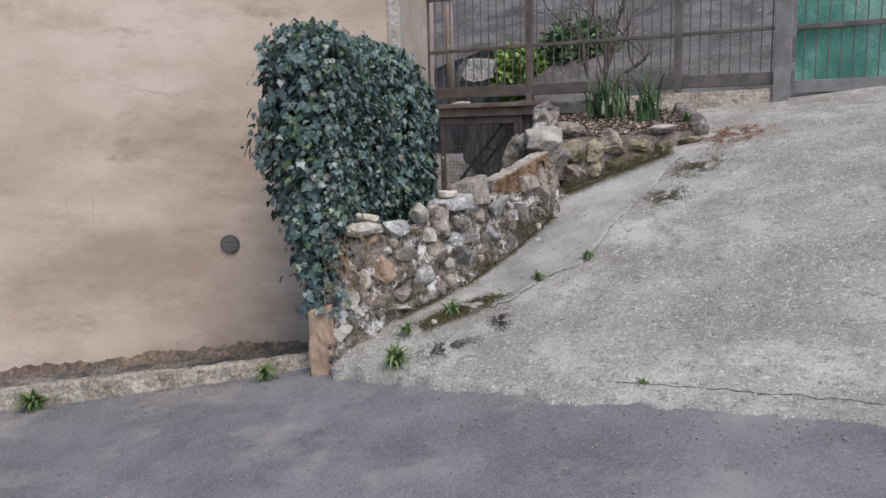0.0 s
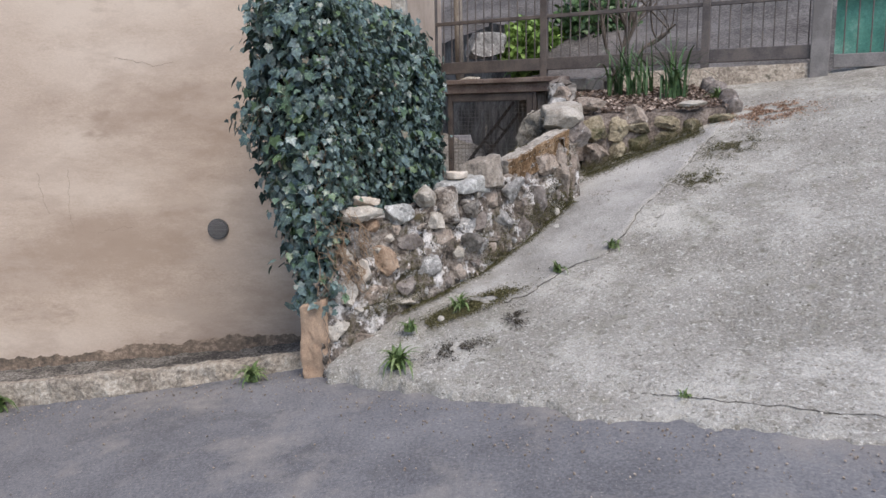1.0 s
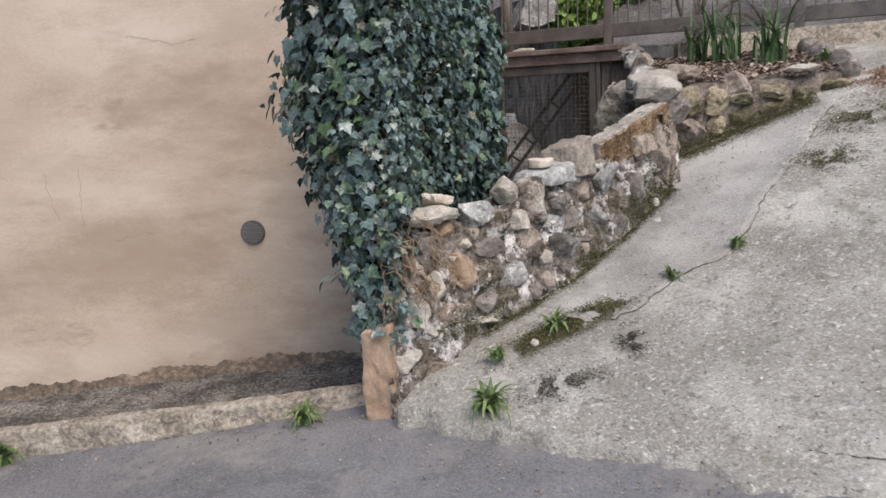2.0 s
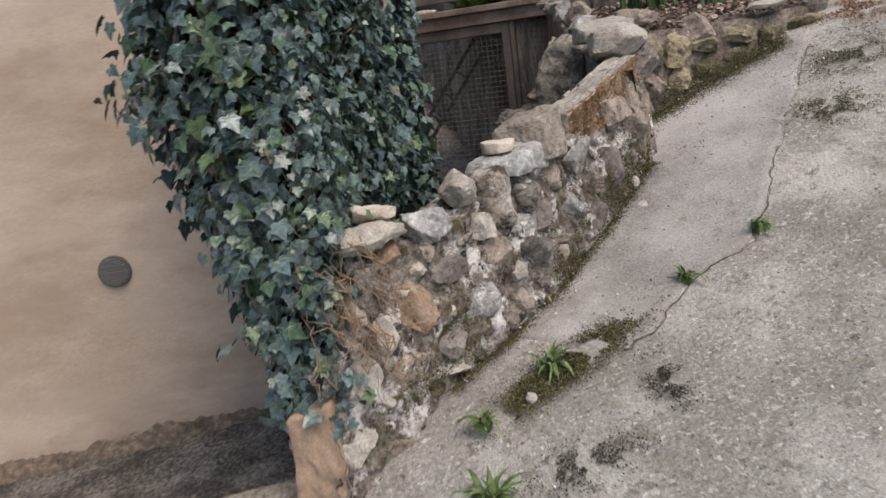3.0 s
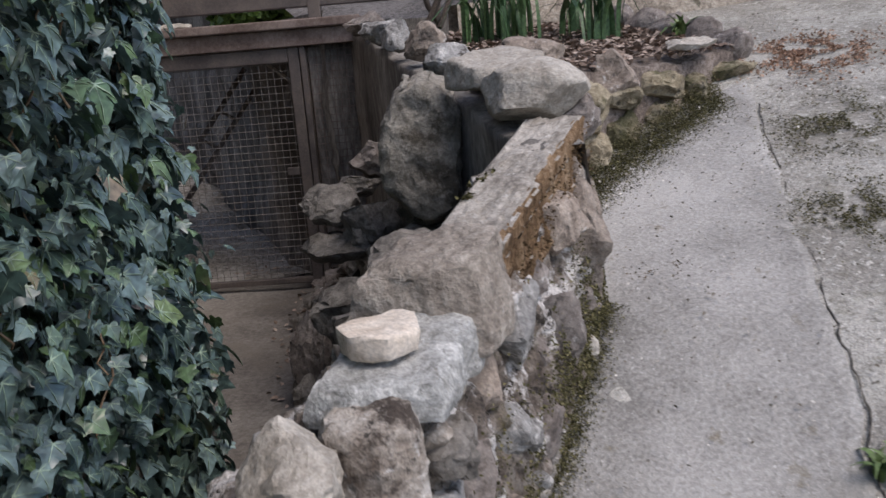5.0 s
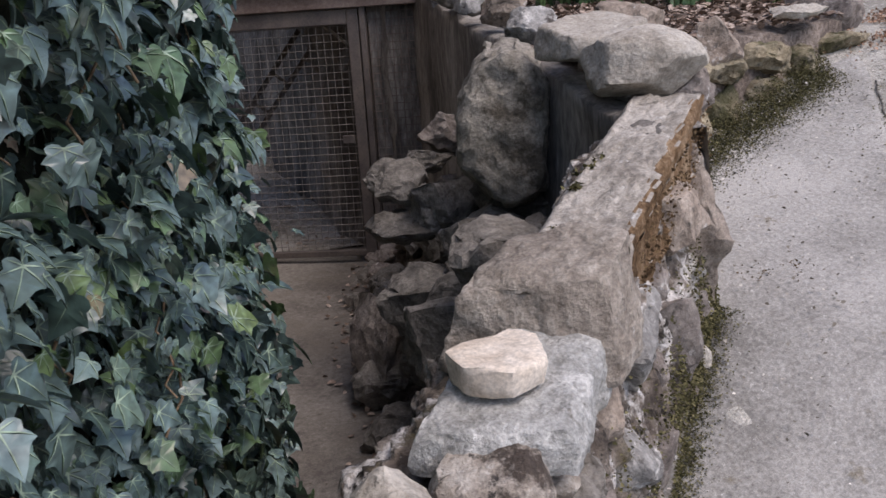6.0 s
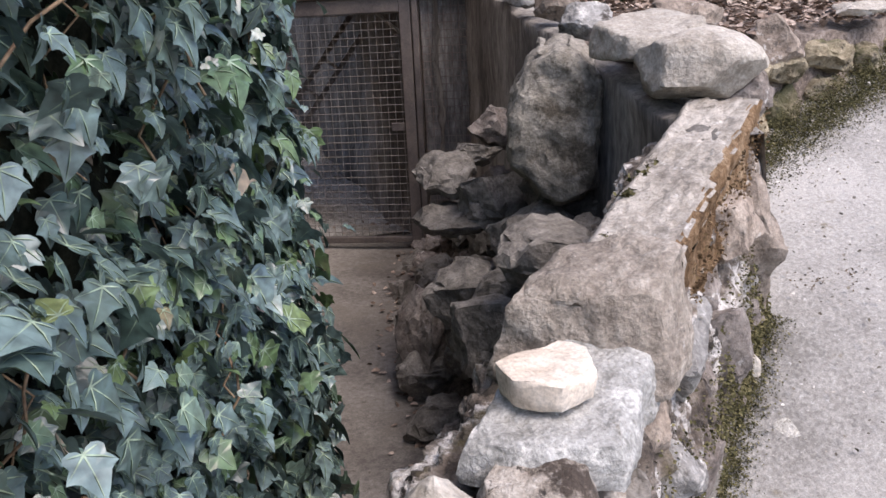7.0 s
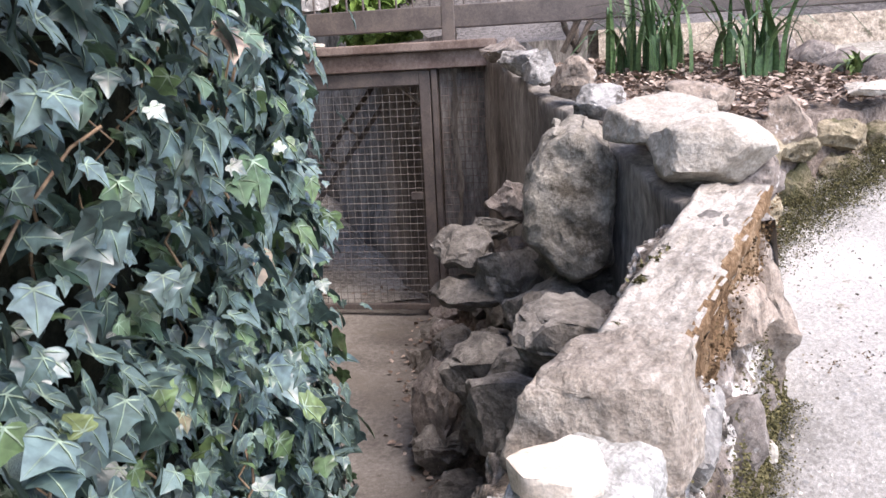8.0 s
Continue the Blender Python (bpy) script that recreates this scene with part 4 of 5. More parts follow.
def yard_place(a, b):
    x, y = -1 + 14 * a, 0
    y = fence_y(x) + 0.9 + 14 * b
    d = y - fence_y(x)
    z = 1.86 + 0.10 * d + 0.30 * max(0, d - 1.0) + 0.10 * fbm((x, y, 0), 0.9) + 0.04 * fbm((x, y, 0), 4)
    return (x, y, z)


tagged(sheet(60, 60, yard_place, "yard", YARD, keep=lambda v: v[0] > 1.0 or v[1] > 13.2), "brown earth yard behind the fence", "ground", kind="structure")
tagged(part("backdrop", box(-14, 30, 25, 25.3, 1.0, 7.5), STAINED), "dark distant bank beyond the yard", "backdrop", kind="structure")
trough = top_stone("trough", 77, (0.35, 11.9, 2.50), (0.75, 0.5, 0.35), GREY, "grey stone trough in the yard", 10, (0, 0), None, 5, 3, 5)
stump = tagged(part("wooden_post", bar((-0.02, 10.9, 1.9), (-0.05, 10.9, 3.3), 0.055, sides=10), WOOD, smooth=True), "weathered wooden post behind the fence", "post")

# ---- plants ----
def leaf_cloud(name, places, shape, faces, mats, parent=None, label="", vein_faces=()):
    """Joins many leaves, each shape placed by a matrix, into one mesh."""
    base = np.array(shape)
    nb = len(base)
    V = np.empty((len(places) * nb, 3))
    for i, m in enumerate(places):
        a = np.array(m)
        V[i * nb:(i + 1) * nb] = base @ a[:3, :3].T + a[:3, 3]
    F, idx = [], []
    for i in range(len(places)):
        o = i * nb
        F += [tuple(o + k for k in f) for f in faces]
        F += [tuple(o + k for k in f) for f in vein_faces]
        idx += [0] * len(faces) + [1] * len(vein_faces)
    me = bpy.data.meshes.new(name)
    me.from_pydata(V.tolist(), [], F)
    me.update()
    me.shade_smooth()
    for x in mats:
        me.materials.append(x)
    if vein_faces:
        me.polygons.foreach_set("material_index", idx)
    ob = new(name, me)
    if parent is not None:
        ob.parent = parent
    if label:
        ob["label"] = label
    return ob


# five-lobed ivy leaf, about one unit long, stalk end at the origin, tip at -y
HALF = [(0.0, 0.02), (0.11, 0.10), (0.25, 0.14), (0.39, 0.10), (0.47, 0.01), (0.44, -0.09), (0.41, -0.17), (0.50, -0.27), (0.59, -0.40), (0.45, -0.45), (0.34, -0.52), (0.27, -0.64), (0.16, -0.82), (0.0, -1.03)]


def bend(x, y, lift=0.0):
    return (x, y, 0.34 * abs(x) - 0.24 * y * y - 0.60 * x * x + lift)


LEAF = [bend(0, 0.0), bend(0, -0.36)] + [bend(x, y) for x, y in HALF[1:]] + [bend(-x, y) for x, y in HALF[1:-1]]
RIM = len(HALF) - 1
EDGE = [0] + list(range(2, 2 + RIM)) + list(range(2 * RIM, 1 + RIM, -1))
LF = [(1, a, b) for a, b in zip(EDGE, EDGE[1:] + EDGE[:1])]
VF = []
for tx, ty in ((0, -0.98), (0.40, 0.05), (-0.40, 0.05), (0.56, -0.35), (-0.56, -0.35)):
    k = len(LEAF)
    d = Vector((tx, ty)).normalized()
    nx, ny = -d.y * 0.024, d.x * 0.024
    q = [(nx, ny), (-nx, -ny), (tx * 0.55 - nx * 0.6, ty * 0.55 - ny * 0.6), (tx, ty), (tx * 0.55 + nx * 0.6, ty * 0.55 + ny * 0.6)]
    LEAF += [bend(a, b - (0.02 if ty < -0.2 else 0.0), 0.012) for a, b in q]
    VF.append((k, k + 1, k + 2, k + 3, k + 4))

ivy = thing("ivy", "dense dark green ivy hanging over the wall's end", "ivy")
PLAN = [(-1.22, 6.85), (-1.28, 5.95), (-1.18, 5.50), (-1.02, 5.24), (-0.70, 5.17), (-0.61, 5.70), (-0.45, 6.30), (-0.28, 6.90), (-0.26, 7.9), (-0.30, 8.9), (-0.34, 9.9)]
seg = [0.0]
for (a, b), (c, d) in zip(PLAN, PLAN[1:]):
    seg.append(seg[-1] + math.hypot(c - a, d - b))
PL = seg[-1]
BOTTOM = [(0, 0.9), (seg[1], 0.75), (seg[2], 0.48), (seg[3], 0.34), (seg[4], 0.44), (seg[4] + 0.12, 0.85), (seg[5], 0.6), (seg[6], 0.45), (seg[7], 0.40), (PL, 0.45)]
CROWN = [(0, 2.30), (seg[2], 2.30), (seg[4], 2.32), (seg[6], 2.34), (seg[7], 2.32), (seg[8], 2.2), (PL, 2.1)]


def ivy_place(d, z, out=0.0):
    x = float(np.interp(d, seg, [p[0] for p in PLAN]))
    y = float(np.interp(d, seg, [p[1] for p in PLAN]))
    e = 0.05
    x2, y2 = float(np.interp(min(PL, d + e), seg, [p[0] for p in PLAN])), float(np.interp(min(PL, d + e), seg, [p[1] for p in PLAN]))
    x1, y1 = float(np.interp(max(0, d - e), seg, [p[0] for p in PLAN])), float(np.interp(max(0, d - e), seg, [p[1] for p in PLAN]))
    t = Vector((x2 - x1, y2 - y1, 0)).normalized()
    n = Vector((t.y, -t.x, 0))
    front = lerp_list(d, [(seg[2], 1.0), (seg[3], 0.6), (seg[4], 0.15), (seg[4] + 0.2, 0.1), (seg[5], 0.35), (seg[6], 0.35)])
    o = -0.26 * front * max(0, (1.55 - z) / 1.1) + 0.09 * fbm((x, y, z), 1.9) + 0.05 * fbm((x, y, z), 5)
    o += 0.08 * math.exp(-((z - 1.47) / 0.13) ** 2 - ((d - seg[2]) / 0.28) ** 2)
    if d > seg[5]:
        o += min(1, (d - seg[5]) / 0.5) * (0.08 * max(0, 1.6 - z) ** 1.2 * max(0, 1 - max(0, d - seg[7]) / 1.5))
    top = lerp_list(d, CROWN)
    o -= 0.14 * max(0, (z - top + 0.2) / 0.2) ** 2
    return Vector((x, y, z)) + n * (o + out), n


# sheet added behind the leaves; painted near-black as the ivy's inner shade
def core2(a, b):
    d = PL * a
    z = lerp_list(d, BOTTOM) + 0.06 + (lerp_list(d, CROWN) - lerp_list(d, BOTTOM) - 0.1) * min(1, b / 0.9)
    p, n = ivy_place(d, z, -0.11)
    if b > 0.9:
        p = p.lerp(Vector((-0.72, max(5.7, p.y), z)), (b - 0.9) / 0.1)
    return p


sheet(110, 40, core2, "stem_mass", IVY_SHADE, ivy, "near-black sheet inside the ivy, its shade put into the colour")
rnd = random.Random(8)
near_leaves, far_leaves = [], []


def ivy_leaf():
    d, u = rnd.uniform(0, PL), rnd.random()
    if rnd.random() < 0.3:
        d = rnd.uniform(seg[3], seg[7])
    b0, t0 = lerp_list(d, BOTTOM), lerp_list(d, CROWN)
    z = b0 - 0.05 + (t0 - b0 + 0.05) * u + rnd.gauss(0, 0.02)
    p, n = ivy_place(d, z, rnd.uniform(-0.13, 0.06) + (abs(rnd.gauss(0, 0.05)) if rnd.random() < 0.15 else 0))
    up = Vector((0, 0, 1))
    face = (n + up * rnd.uniform(-0.1, 1.5) + Vector((rnd.gauss(0, 0.6), rnd.gauss(0, 0.6), rnd.gauss(0, 0.35)))).normalized()
    tip = (-up * 1.0 + Vector((rnd.gauss(0, 0.6), rnd.gauss(0, 0.6), rnd.gauss(0, 0.25))))
    yv = -(tip - face * tip.dot(face)).normalized()
    xv = yv.cross(face)
    size = rnd.uniform(0.042, 0.078) if rnd.random() < 0.6 else rnd.uniform(0.022, 0.045)
    if seg[4] - 0.1 < d < seg[6]:
        size *= 0.68
    rot = Matrix((xv, yv, face)).transposed().to_4x4()
    return d, z, Matrix.Translation(p) @ rot @ Matrix.Diagonal((size * rnd.uniform(0.85, 1.1), size, size, 1))


for _ in range(25000):
    d, z, m = ivy_leaf()
    if len(near_leaves) < 300 and seg[4] < d < seg[6] and 0.75 < z < 1.95 and rnd.random() < 0.35:
        near_leaves.append(m)
    else:
        far_leaves.append(m)
tagged(leaf_cloud("foliage", far_leaves, LEAF, LF, [IVY, VEIN], ivy, "many lobed ivy leaves", VF), kind="stuff")
leaf_me = None
for m in near_leaves:
    if leaf_me is None:
        ob = leaf_cloud("leaf", [Matrix()], LEAF, LF, [IVY, VEIN], ivy, "", VF)
        ob.matrix_basis, leaf_me = m, ob.data
    else:
        link_mesh("leaf", leaf_me, [IVY, VEIN], ivy, m=m)


def strand(points, r, material, name, parent, label=""):
    cu = bpy.data.curves.new(name, "CURVE")
    cu.dimensions, cu.bevel_depth, cu.bevel_resolution = "3D", r, 1
    sp = cu.splines.new("POLY")
    sp.points.add(len(points) - 1)
    for q, p in zip(sp.points, points):
        q.co = (*p, 1)
    tmp = bpy.data.objects.new("tmp", cu)
    me = bpy.data.meshes.new_from_object(tmp)
    bpy.data.objects.remove(tmp)
    me.name = name
    me.materials.clear()
    return link_mesh(name, me, material, parent, label)


for k in range(230):
    d, z = rnd.uniform(seg[2], seg[8]), rnd.uniform(0.6, 2.1)
    pts = []
    step, lift = rnd.uniform(-0.02, 0.03), rnd.uniform(-0.05, 0.015)
    for i in range(10):
        p, n = ivy_place(min(PL, max(0, d)), z, lift + rnd.gauss(0, 0.008))
        pts.append(p)
        d += step + rnd.gauss(0, 0.006)
        z -= 0.028 + rnd.gauss(0, 0.008)
    strand(pts[:rnd.randint(4, 9)], rnd.uniform(0.0010, 0.0022), TWIG, "stem", ivy)

LONG = [(0, 0, 0), (0.5, -0.25, 0.05), (0.35, -0.7, 0.02), (0, -1, -0.12), (-0.35, -0.7, 0.02), (-0.5, -0.25, 0.05)]
LONGF = [(0, 1, 2, 3), (0, 3, 4, 5)]


def scatter(n, seed, place, size, flat=0.35):
    r = random.Random(seed)
    out = []
    for _ in range(n):
        p = place(r)
        if p is None:
            continue
        s = size * r.uniform(0.5, 1.3)
        e = Euler((r.gauss(0, flat), r.gauss(0, flat), r.uniform(0, 6.3))).to_matrix().to_4x4()
        out.append(Matrix.Translation(p) @ e @ Matrix.Diagonal((s * 0.7, s, s, 1)))
    return out


def bed_spot(r):
    x = r.uniform(0.95, 2.4)
    y = r.uniform(bed_front(x) + 0.1, fence_y(x) - 0.15)
    if x < 0.90 + (y - 7.2) * 0.155:
        return None
    return Vector((x, y, soil_z(x, y) + 0.02))


tagged(leaf_cloud("leaf_litter", scatter(4200, 2, bed_spot, 0.036), LONG, LONGF, [LITTER]), "dry brown fallen leaves on the bed", "leaf litter", kind="stuff")


def floor_spot(r):
    y = r.uniform(6.6, 9.8)
    x = lerp_list(y, FOOT) - abs(r.gauss(0, 0.10)) + 0.03
    return Vector((x, y, FLOOR_Z + 0.012))


tagged(leaf_cloud("fallen_leaves", scatter(420, 3, floor_spot, 0.035), LONG, LONGF, [LITTER]), "brown leaves and crumbs along the passage floor", "leaf litter", kind="stuff")


def pit_spot(r):
    x, y = r.uniform(-0.3, 0.95), r.uniform(10.4, 13)
    return Vector((x, y, FLOOR_Z + 0.012))


tagged(leaf_cloud("fallen_leaves", scatter(350, 4, pit_spot, 0.06), LONG, LONGF, [LITTER]), "brown leaves scattered behind the gate", "leaf litter", kind="stuff")


def blade(parent, base, length, width, lean, turn, bm=None):
    """One arching strap leaf with a keel."""
    bm = bm or bmesh.new()
    prev = None
    for i in range(8):
        t = i / 7
        a = lean * t * t
        r = length * t
        x, z = r * math.sin(a), r * math.cos(a)
        w = width * (1 - t ** 2.2) * 0.5 + 0.0006
        c = [Vector((x, -w, z)), Vector((x + 0.15 * w, 0, z - 0.2 * w)), Vector((x, w, z))]
        row = [bm.verts.new(Matrix.Rotation(turn, 3, "Z") @ p + Vector(base)) for p in c]
        if prev:
            bm.faces.new((prev[0], prev[1], row[1], row[0])), bm.faces.new((prev[1], prev[2], row[2], row[1]))
        prev = row
    return bm


def iris(x, y, n, seed, tall=0.62):
    r = random.Random(seed)
    pl = thing("iris_plant", "clump of green strap-leaved iris in the bed", "plant", group="irises in the bed")
    for _ in range(n):
        b = (x + r.gauss(0, 0.05), y + r.gauss(0, 0.04), soil_z(x, y) - 0.01)
        part("leaf", blade(None, b, tall * r.uniform(0.6, 1.15), r.uniform(0.018, 0.034), abs(r.gauss(0.75, 0.6)), r.uniform(0, 6.3)), IRIS, pl, smooth=True)


for i, (x, y, n) in enumerate([(1.60, 8.74, 16), (1.74, 8.64, 28), (2.05, 8.26, 28), (1.90, 8.78, 12), (2.08, 8.55, 10)]):
    iris(x, y, n, 60 + i)


def weed(x, y, z, n, size, seed, label="small bright green weed in a crack"):
    r = random.Random(seed)
    pl = thing("weed", label, "weed", group="weeds")
    for _ in range(n):
        bm = blade(None, (x + r.gauss(0, 0.012), y + r.gauss(0, 0.012), z - 0.005), size * r.uniform(0.4, 1.1), size * 0.22, r.uniform(0.3, 1.9), r.uniform(0, 6.3))
        part("leaf", bm, WEED, pl, smooth=True)


for i, (x, y, n, s) in enumerate([(0.68, 5.70, 26, 0.085), (1.06, 5.82, 22, 0.095), (-0.30, 4.88, 60, 0.15), (-1.25, 5.24, 40, 0.14), (-2.92, 5.26, 60, 0.18), (1.10, 4.10, 14, 0.045), (0.05, 5.42, 30, 0.12)]):
    weed(x, y, max(road_z(x, y), ramp_z(x, y) if x > -0.7 else -9) + 0.01, n, s, 80 + i)
weed(2.40, 8.05, soil_z(2.40, 8.05), 30, 0.17, 95, "low bright green weed on the flower bed")
weed(-0.25, 5.22, ramp_z(-0.25, 5.22) + 0.03, 26, 0.10, 96, "dark green weed at the foot of the wall")

# bare branching shrub at the fence
shrub = thing("shrub", "bare grey-brown branching shrub behind the fence", "shrub")
rs = random.Random(17)


def branch(p, d, length, r, depth):
    pts = [p]
    for i in range(5):
        d = (d + Vector((rs.gauss(0, 0.16), rs.gauss(0, 0.16), rs.gauss(0.03, 0.1)))).normalized()
        pts.append(pts[-1] + d * length / 5)
    strand(pts, r, BARK, "branch", shrub)
    if depth:
        for i in range(3):
            q = pts[rs.randint(2, 5)]
            nd = (d + Vector((rs.gauss(0, 0.6), rs.gauss(0, 0.35), rs.gauss(0.1, 0.4)))).normalized()
            branch(q, nd, length * rs.uniform(0.5, 0.8), r * 0.55, depth - 1)


for k in range(5):
    branch(Vector((1.78 + rs.gauss(0, 0.05), 9.75 + rs.gauss(0, 0.05), 1.86)), Vector((rs.gauss(0.05, 0.45), rs.gauss(0.0, 0.15), 1)).normalized(), 0.85, 0.020, 2)

bush = thing("green_bush", "bright sunlit green bush behind the fence", "bush")


def bush_spot(r):
    v = Vector((r.gauss(0, 1), r.gauss(0, 1), r.gauss(0, 1))).normalized() * r.uniform(0.5, 1)
    return Vector((1.0 + v.x * 0.5, 12.2 + v.y * 0.5, 2.45 + v.z * 0.42 + 0.12 * fbm(v, 3)))


tagged(leaf_cloud("foliage", scatter(2600, 31, bush_spot, 0.11, 1.2), LONG, LONGF, [BUSH], bush), kind="stuff")
hedge = thing("dark_bush", "dense dark evergreen bush in the yard", "bush")


def hedge_spot(r):
    v = Vector((r.gauss(0, 1), r.gauss(0, 1), r.gauss(0, 1))).normalized() * r.uniform(0.55, 1)
    return Vector((1.9 + v.x * 0.65, 12.3 + v.y * 0.5, 2.75 + v.z * 0.5 + 0.15 * fbm(v, 3)))


tagged(leaf_cloud("foliage", scatter(3000, 33, hedge_spot, 0.09, 1.2), LONG, LONGF, [IRIS], hedge), kind="stuff")
part("trunk", bar((1.9, 12.4, 2.2), (1.9, 12.4, 2.9), 0.05, sides=8, r2=0.03), BARK, hedge)
part("trunk", bar((0.95, 12.4, 2.0), (0.95, 12.4, 2.7), 0.05, sides=8, r2=0.03), BARK, bush)

# ---- moss and small crumbs ----
def moss_pad(name, label, place, size, n, seed, material=MOSSLEAF):
    """A fuzzy mat of tiny tufts."""
    return tagged(leaf_cloud(name, scatter(n, seed, place, size, 0.8), LONG, LONGF, [material]), label, "moss", kind="stuff")


DARKTUFT = leaf_mat("dark_tuft", [(0.0, (0.035, 0.03, 0.024)), (1.0, (0.085, 0.072, 0.055))], 0.95, 0.1)
BROWNTUFT = leaf_mat("brown_tuft", [(0.0, (0.06, 0.038, 0.022)), (1.0, (0.17, 0.115, 0.062))], 0.95, 0.1)


def foot_spot(r):
    s = r.uniform(0.55, 2.2)
    if fbm((s, 0, 0), 4) < r.uniform(-0.5, 0.4):
        return None
    p = on_wall(s, 0)
    p = on_wall(s, ramp_z(p.x, p.y), 0.0 + abs(r.gauss(0, 0.028)))
    return Vector((p.x, p.y, ramp_z(p.x, p.y) + 0.015))


def bedfoot_spot(r):
    x = r.uniform(1.0, 2.1)
    y = bed_front(x) - abs(r.gauss(0, 0.075))
    if fbm((x, y, 6), 5) < r.uniform(-0.9, -0.1):
        return None
    return Vector((x, y, ramp_z(x, y) + 0.014 + max(0, 0.05 - (bed_front(x) - y)) * r.uniform(0.2, 1.8)))


def patch_spot(r):
    k = r.gauss(0, 0.16)
    x, y = 0.10 + k, 5.42 + 0.5 * k + r.gauss(0, 0.055)
    if fbm((x, y, 0), 7) < -0.3:
        return None
    return Vector((x, y, ramp_z(x, y) + 0.018))


moss_pad("moss", "olive moss along the foot of the stone wall", foot_spot, 0.0055, 20000, 1)
moss_pad("moss", "green-brown moss under the flower bed's stones", bedfoot_spot, 0.006, 34000, 2)
moss_pad("moss", "brown-green moss patch on the ramp", patch_spot, 0.008, 16000, 3)


def spots_at(cx, cy, sx, sy):
    def spot(r):
        x, y = cx + r.gauss(0, sx), cy + r.gauss(0, sy)
        if fbm((x, y, 0), 9) < -0.08:
            return None
        return Vector((x, y, ramp_z(x, y) + 0.012))
    return spot


moss_pad("moss", "dark dry moss spots on the ramp", spots_at(0.03, 4.93, 0.10, 0.05), 0.008, 2200, 4, DARKTUFT)
moss_pad("moss", "dark dry moss spots on the ramp", spots_at(0.38, 5.17, 0.035, 0.08), 0.008, 1600, 5, DARKTUFT)
moss_pad("moss", "olive moss patch on the ramp's edge", spots_at(1.80, 6.50, 0.11, 0.09), 0.007, 5000, 6)
moss_pad("moss", "olive moss patch on the ramp's edge", spots_at(2.18, 6.93, 0.14, 0.11), 0.007, 6500, 7)
moss_pad("moss", "thin brown moss on the smooth strip", spots_at(1.12, 6.62, 0.05, 0.03), 0.007, 300, 8, BROWNTUFT)
def face_spot(r):
    s = r.uniform(0.3, 2.2)
    p0 = on_wall(s, 0)
    z = ramp_z(p0.x, p0.y) + abs(r.gauss(0, 0.16))
    if z > lerp_list(s, TOP) - 0.02 or fbm((s, z, 3), 3.2) < r.uniform(-0.25, 0.3):
        return None
    return on_wall(s, z, 0.012)


moss_pad("moss", "dark olive moss on the face of the stone wall", face_spot, 0.008, 22000, 9)


def cope_spot(r):
    a, z = r.random(), r.random()
    p = on_wall(1.60 + 0.58 * a, 0, -0.108)
    p.z = 1.04 + 0.215 * a + z * 0.15
    return p


moss_pad("moss", "dry brown moss tufts on the coping's side", cope_spot, 0.009, 500, 10, BROWNTUFT)


def top_spot(r):
    a = r.random() ** 1.5
    p = on_wall(1.60 + 0.4 * a, 0, -0.295 + r.gauss(0, 0.010))
    if fbm(p, 9) < 0.1:
        return None
    p.z = 1.125 + 0.215 * (p - WALL_A).dot(WALL_U) / 0.62 - 0.555 + 0.07
    return p


moss_pad("moss", "olive moss cushions along the coping's edge", top_spot, 0.012, 900, 11)
DUST = leaf_mat("brick_crumb", [(0.0, (0.24, 0.15, 0.10)), (1.0, (0.42, 0.28, 0.20))], 0.95, 0.1)
moss_pad("brick_dust", "reddish brick crumbs trodden into the ramp", spots_at(2.68, 7.50, 0.16, 0.14), 0.014, 4500, 12, DUST)
# cracks in the house's plaster
for k, (x, z, n) in enumerate([(-3.15, 1.15, 26), (-2.95, 0.62, 16), (-3.4, 1.12, 14), (-2.7, 2.0, 20)]):
    rc = random.Random(300 + k)
    pts = []
    for _ in range(n):
        pts.append((x, house_y(x) - 0.0005, z))
        x += rc.uniform(-0.012, 0.014) if k % 2 == 0 else rc.uniform(0.0, 0.04)
        z += rc.uniform(-0.035, -0.012) if k % 2 == 0 else rc.uniform(-0.02, 0.012)
    strand(pts, 0.001, DAMP, "crack", house)
strand(pier_crack, 0.003, DAMP, "crack", wall)
# dead roots beside the cap stone
roots = thing("dry_roots", "tangle of dry brown ivy roots on the wall's end", "roots")
rr2 = random.Random(71)
for k in range(70):
    p = on_wall(rr2.uniform(-0.02, 0.30), rr2.uniform(0.60, 0.98), 0.035)
    pts = []
    for i in range(7):
        pts.append(p.copy())
        p = p + Vector((rr2.gauss(0.01, 0.02), rr2.gauss(-0.004, 0.012), rr2.gauss(-0.025, 0.02)))
    strand(pts, rr2.uniform(0.0012, 0.0026), TWIG, "root", roots)
can = thing("plant_pot", "small dark plastic pot on the passage floor", "pot")
bm = bmesh.new()
bmesh.ops.create_cone(bm, cap_ends=True, segments=20, radius1=0.05, radius2=0.065, depth=0.12, matrix=Matrix.Translation((-0.17, 7.72, FLOOR_Z + 0.062)))
part("body", bm, VENT, can)
part("rim", bar((-0.17, 7.72, FLOOR_Z + 0.115), (-0.17, 7.72, FLOOR_Z + 0.135), 0.071, sides=20), VENT, can)
crack_pts = []
for i in range(120):
    q = strip_place(0.02 + 0.93 * i / 119, 0.04)
    crack_pts.append((q[0] + 0.010 + 0.008 * fbm(q, 25), q[1] - 0.010, ramp_z(q[0], q[1]) + 0.006 * fbm(q, 9)))
tagged(strand(crack_pts, 0.003, DITCH, "crack_dirt", None), "dark dirt in the crack between slabs", "dirt", kind="stuff")


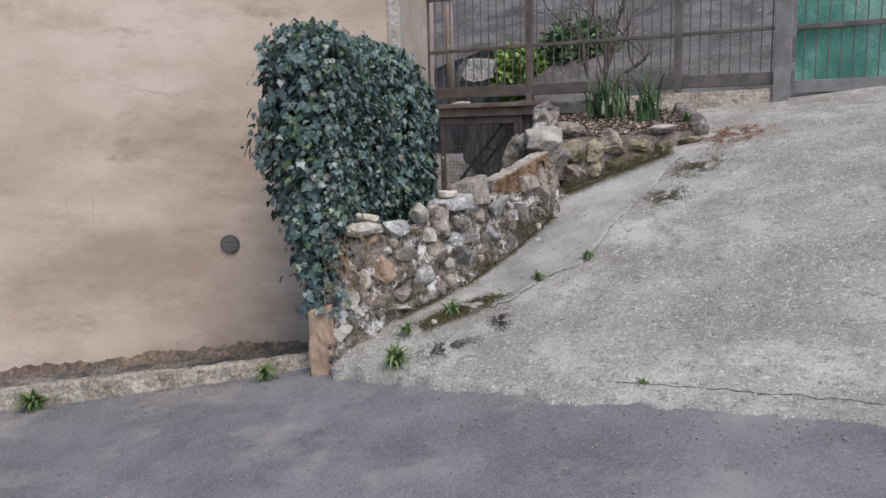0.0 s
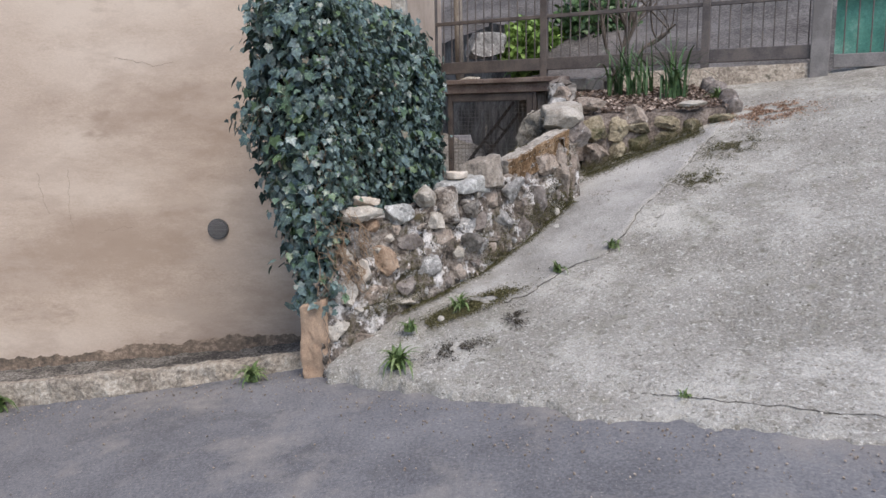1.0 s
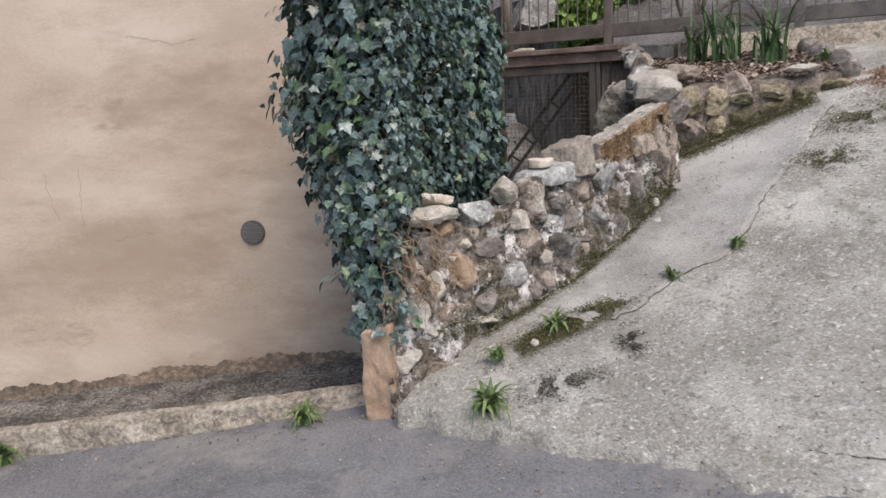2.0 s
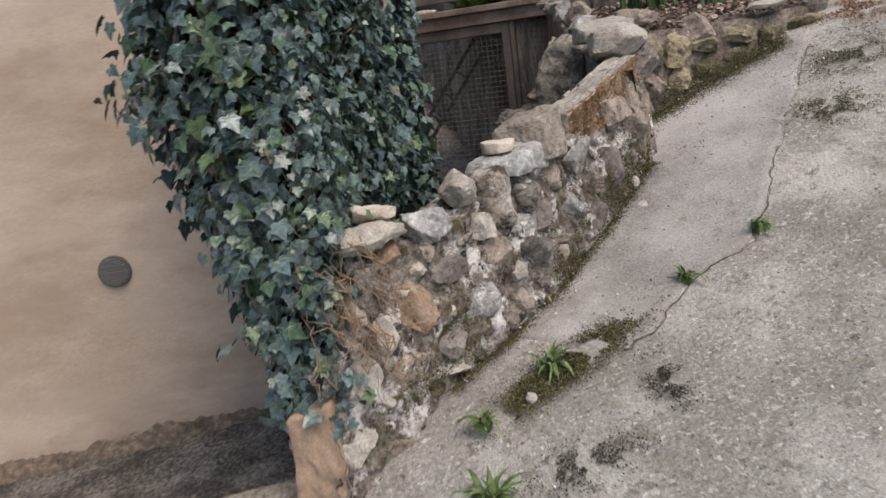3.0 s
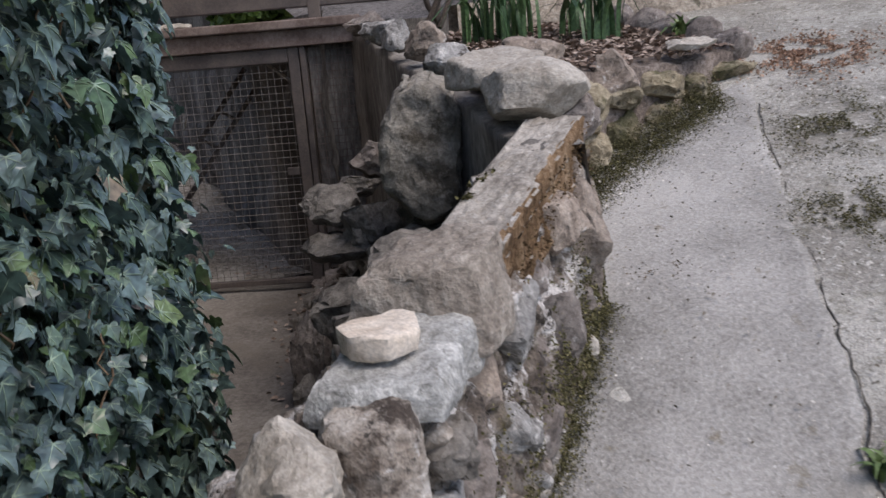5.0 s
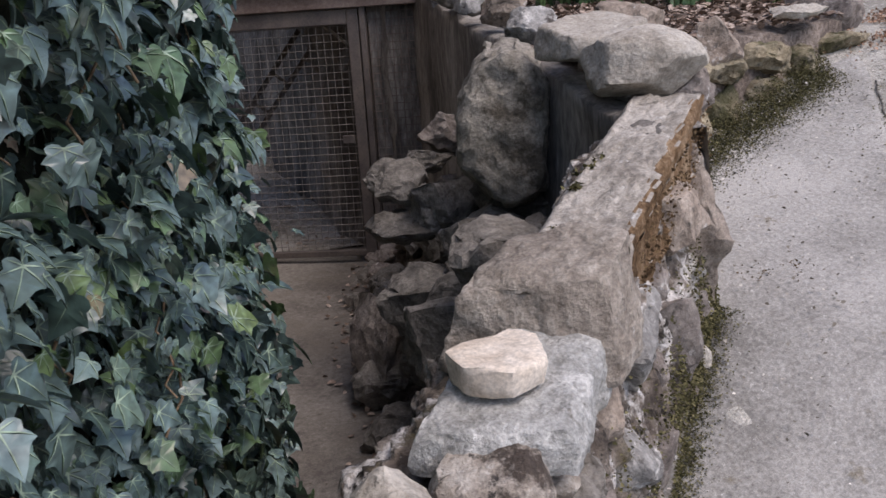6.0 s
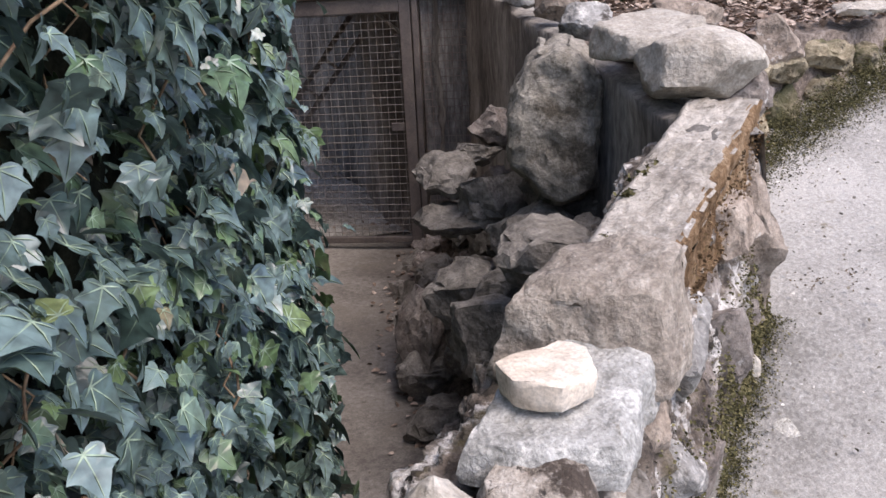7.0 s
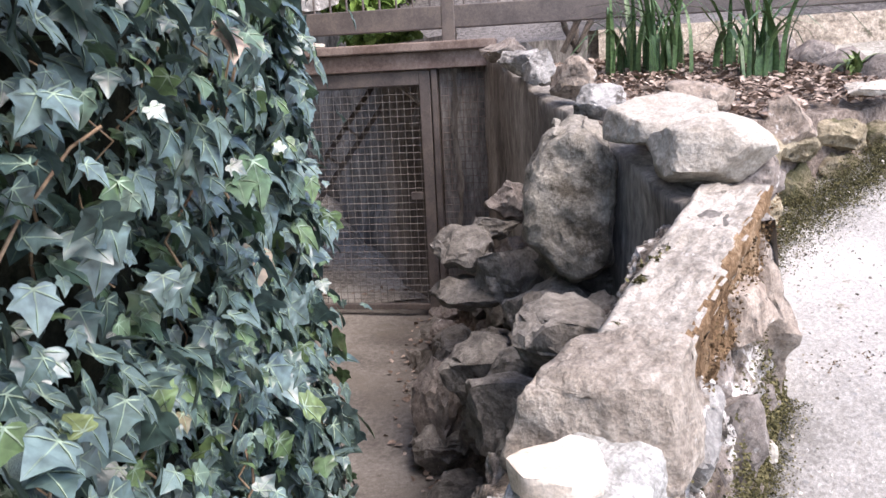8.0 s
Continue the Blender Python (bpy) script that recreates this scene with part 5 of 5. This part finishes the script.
low_crack = []
for i in range(70):
    x = 0.85 + 1.9 * i / 69
    y = 4.80 - 0.575 * (x + 0.1) + 0.04 * fbm((x, 0, 8), 3) + 0.02 * fbm((x, 4, 8), 14)
    low_crack.append((x, y, ramp_z(x, y) + 0.004 + 0.014 * fbm((x, 2, 1), 5)))
tagged(strand(low_crack, 0.0024, DITCH, "crack_dirt", None), "dark dirt in a crack across the ramp's foot", "dirt", kind="stuff")
CRUMB = leaf_mat("stone_crumb", [(0.0, (0.10, 0.085, 0.065)), (0.4, (0.28, 0.25, 0.21)), (1.0, (0.62, 0.58, 0.52))], 0.95, 0.2)


def crumb_spot(r):
    x, y = r.uniform(-0.3, 4.0), r.uniform(3.2, 8.3)
    if y < 4.62 - 0.575 * (x + 0.1) or not ramp_keep((x, y)) or (y > bed_front(x) and x < 2.6):
        return None
    if r.random() < 0.45 and wall_side(x, y) > 0.25:
        return None
    return Vector((x, y, ramp_z(x, y) + 0.016 + (0.012 if x < 2.2 and y > 5.6 else 0)))


tagged(leaf_cloud("crumbs", scatter(9000, 51, crumb_spot, 0.011, 0.5), LONG, LONGF, [CRUMB]), "small stone crumbs and dry bits on the ramp", "gravel", kind="stuff")


def grit_spot(r):
    x, y = r.uniform(-4, 3.2), r.uniform(2.2, 5.2)
    if r.random() < 0.6:
        y = (5.32 if x < -0.7 else 4.55 - 0.575 * (x + 0.1)) - abs(r.gauss(0, 0.25))
    if y > 5.42 - 0.62 * max(0, x + 0.75) - 0.1:
        y -= 1.2
    return Vector((x, y, road_z(x, y) + 0.006))


bm = bmesh.new()
rg = random.Random(44)
for _ in range(2600):
    p = grit_spot(rg)
    s = 0.002 + 0.0065 * rg.random() ** 3
    bmesh.ops.create_icosphere(bm, subdivisions=1, radius=1, matrix=Matrix.Translation(p) @ Euler((rg.uniform(0, 3), rg.uniform(0, 3), 0)).to_matrix().to_4x4() @ Matrix.Diagonal((s, s * 0.8, s * 0.6, 1)))
tagged(part("grit", bm, TAN), "pale loose grit on the asphalt", "gravel", kind="stuff")
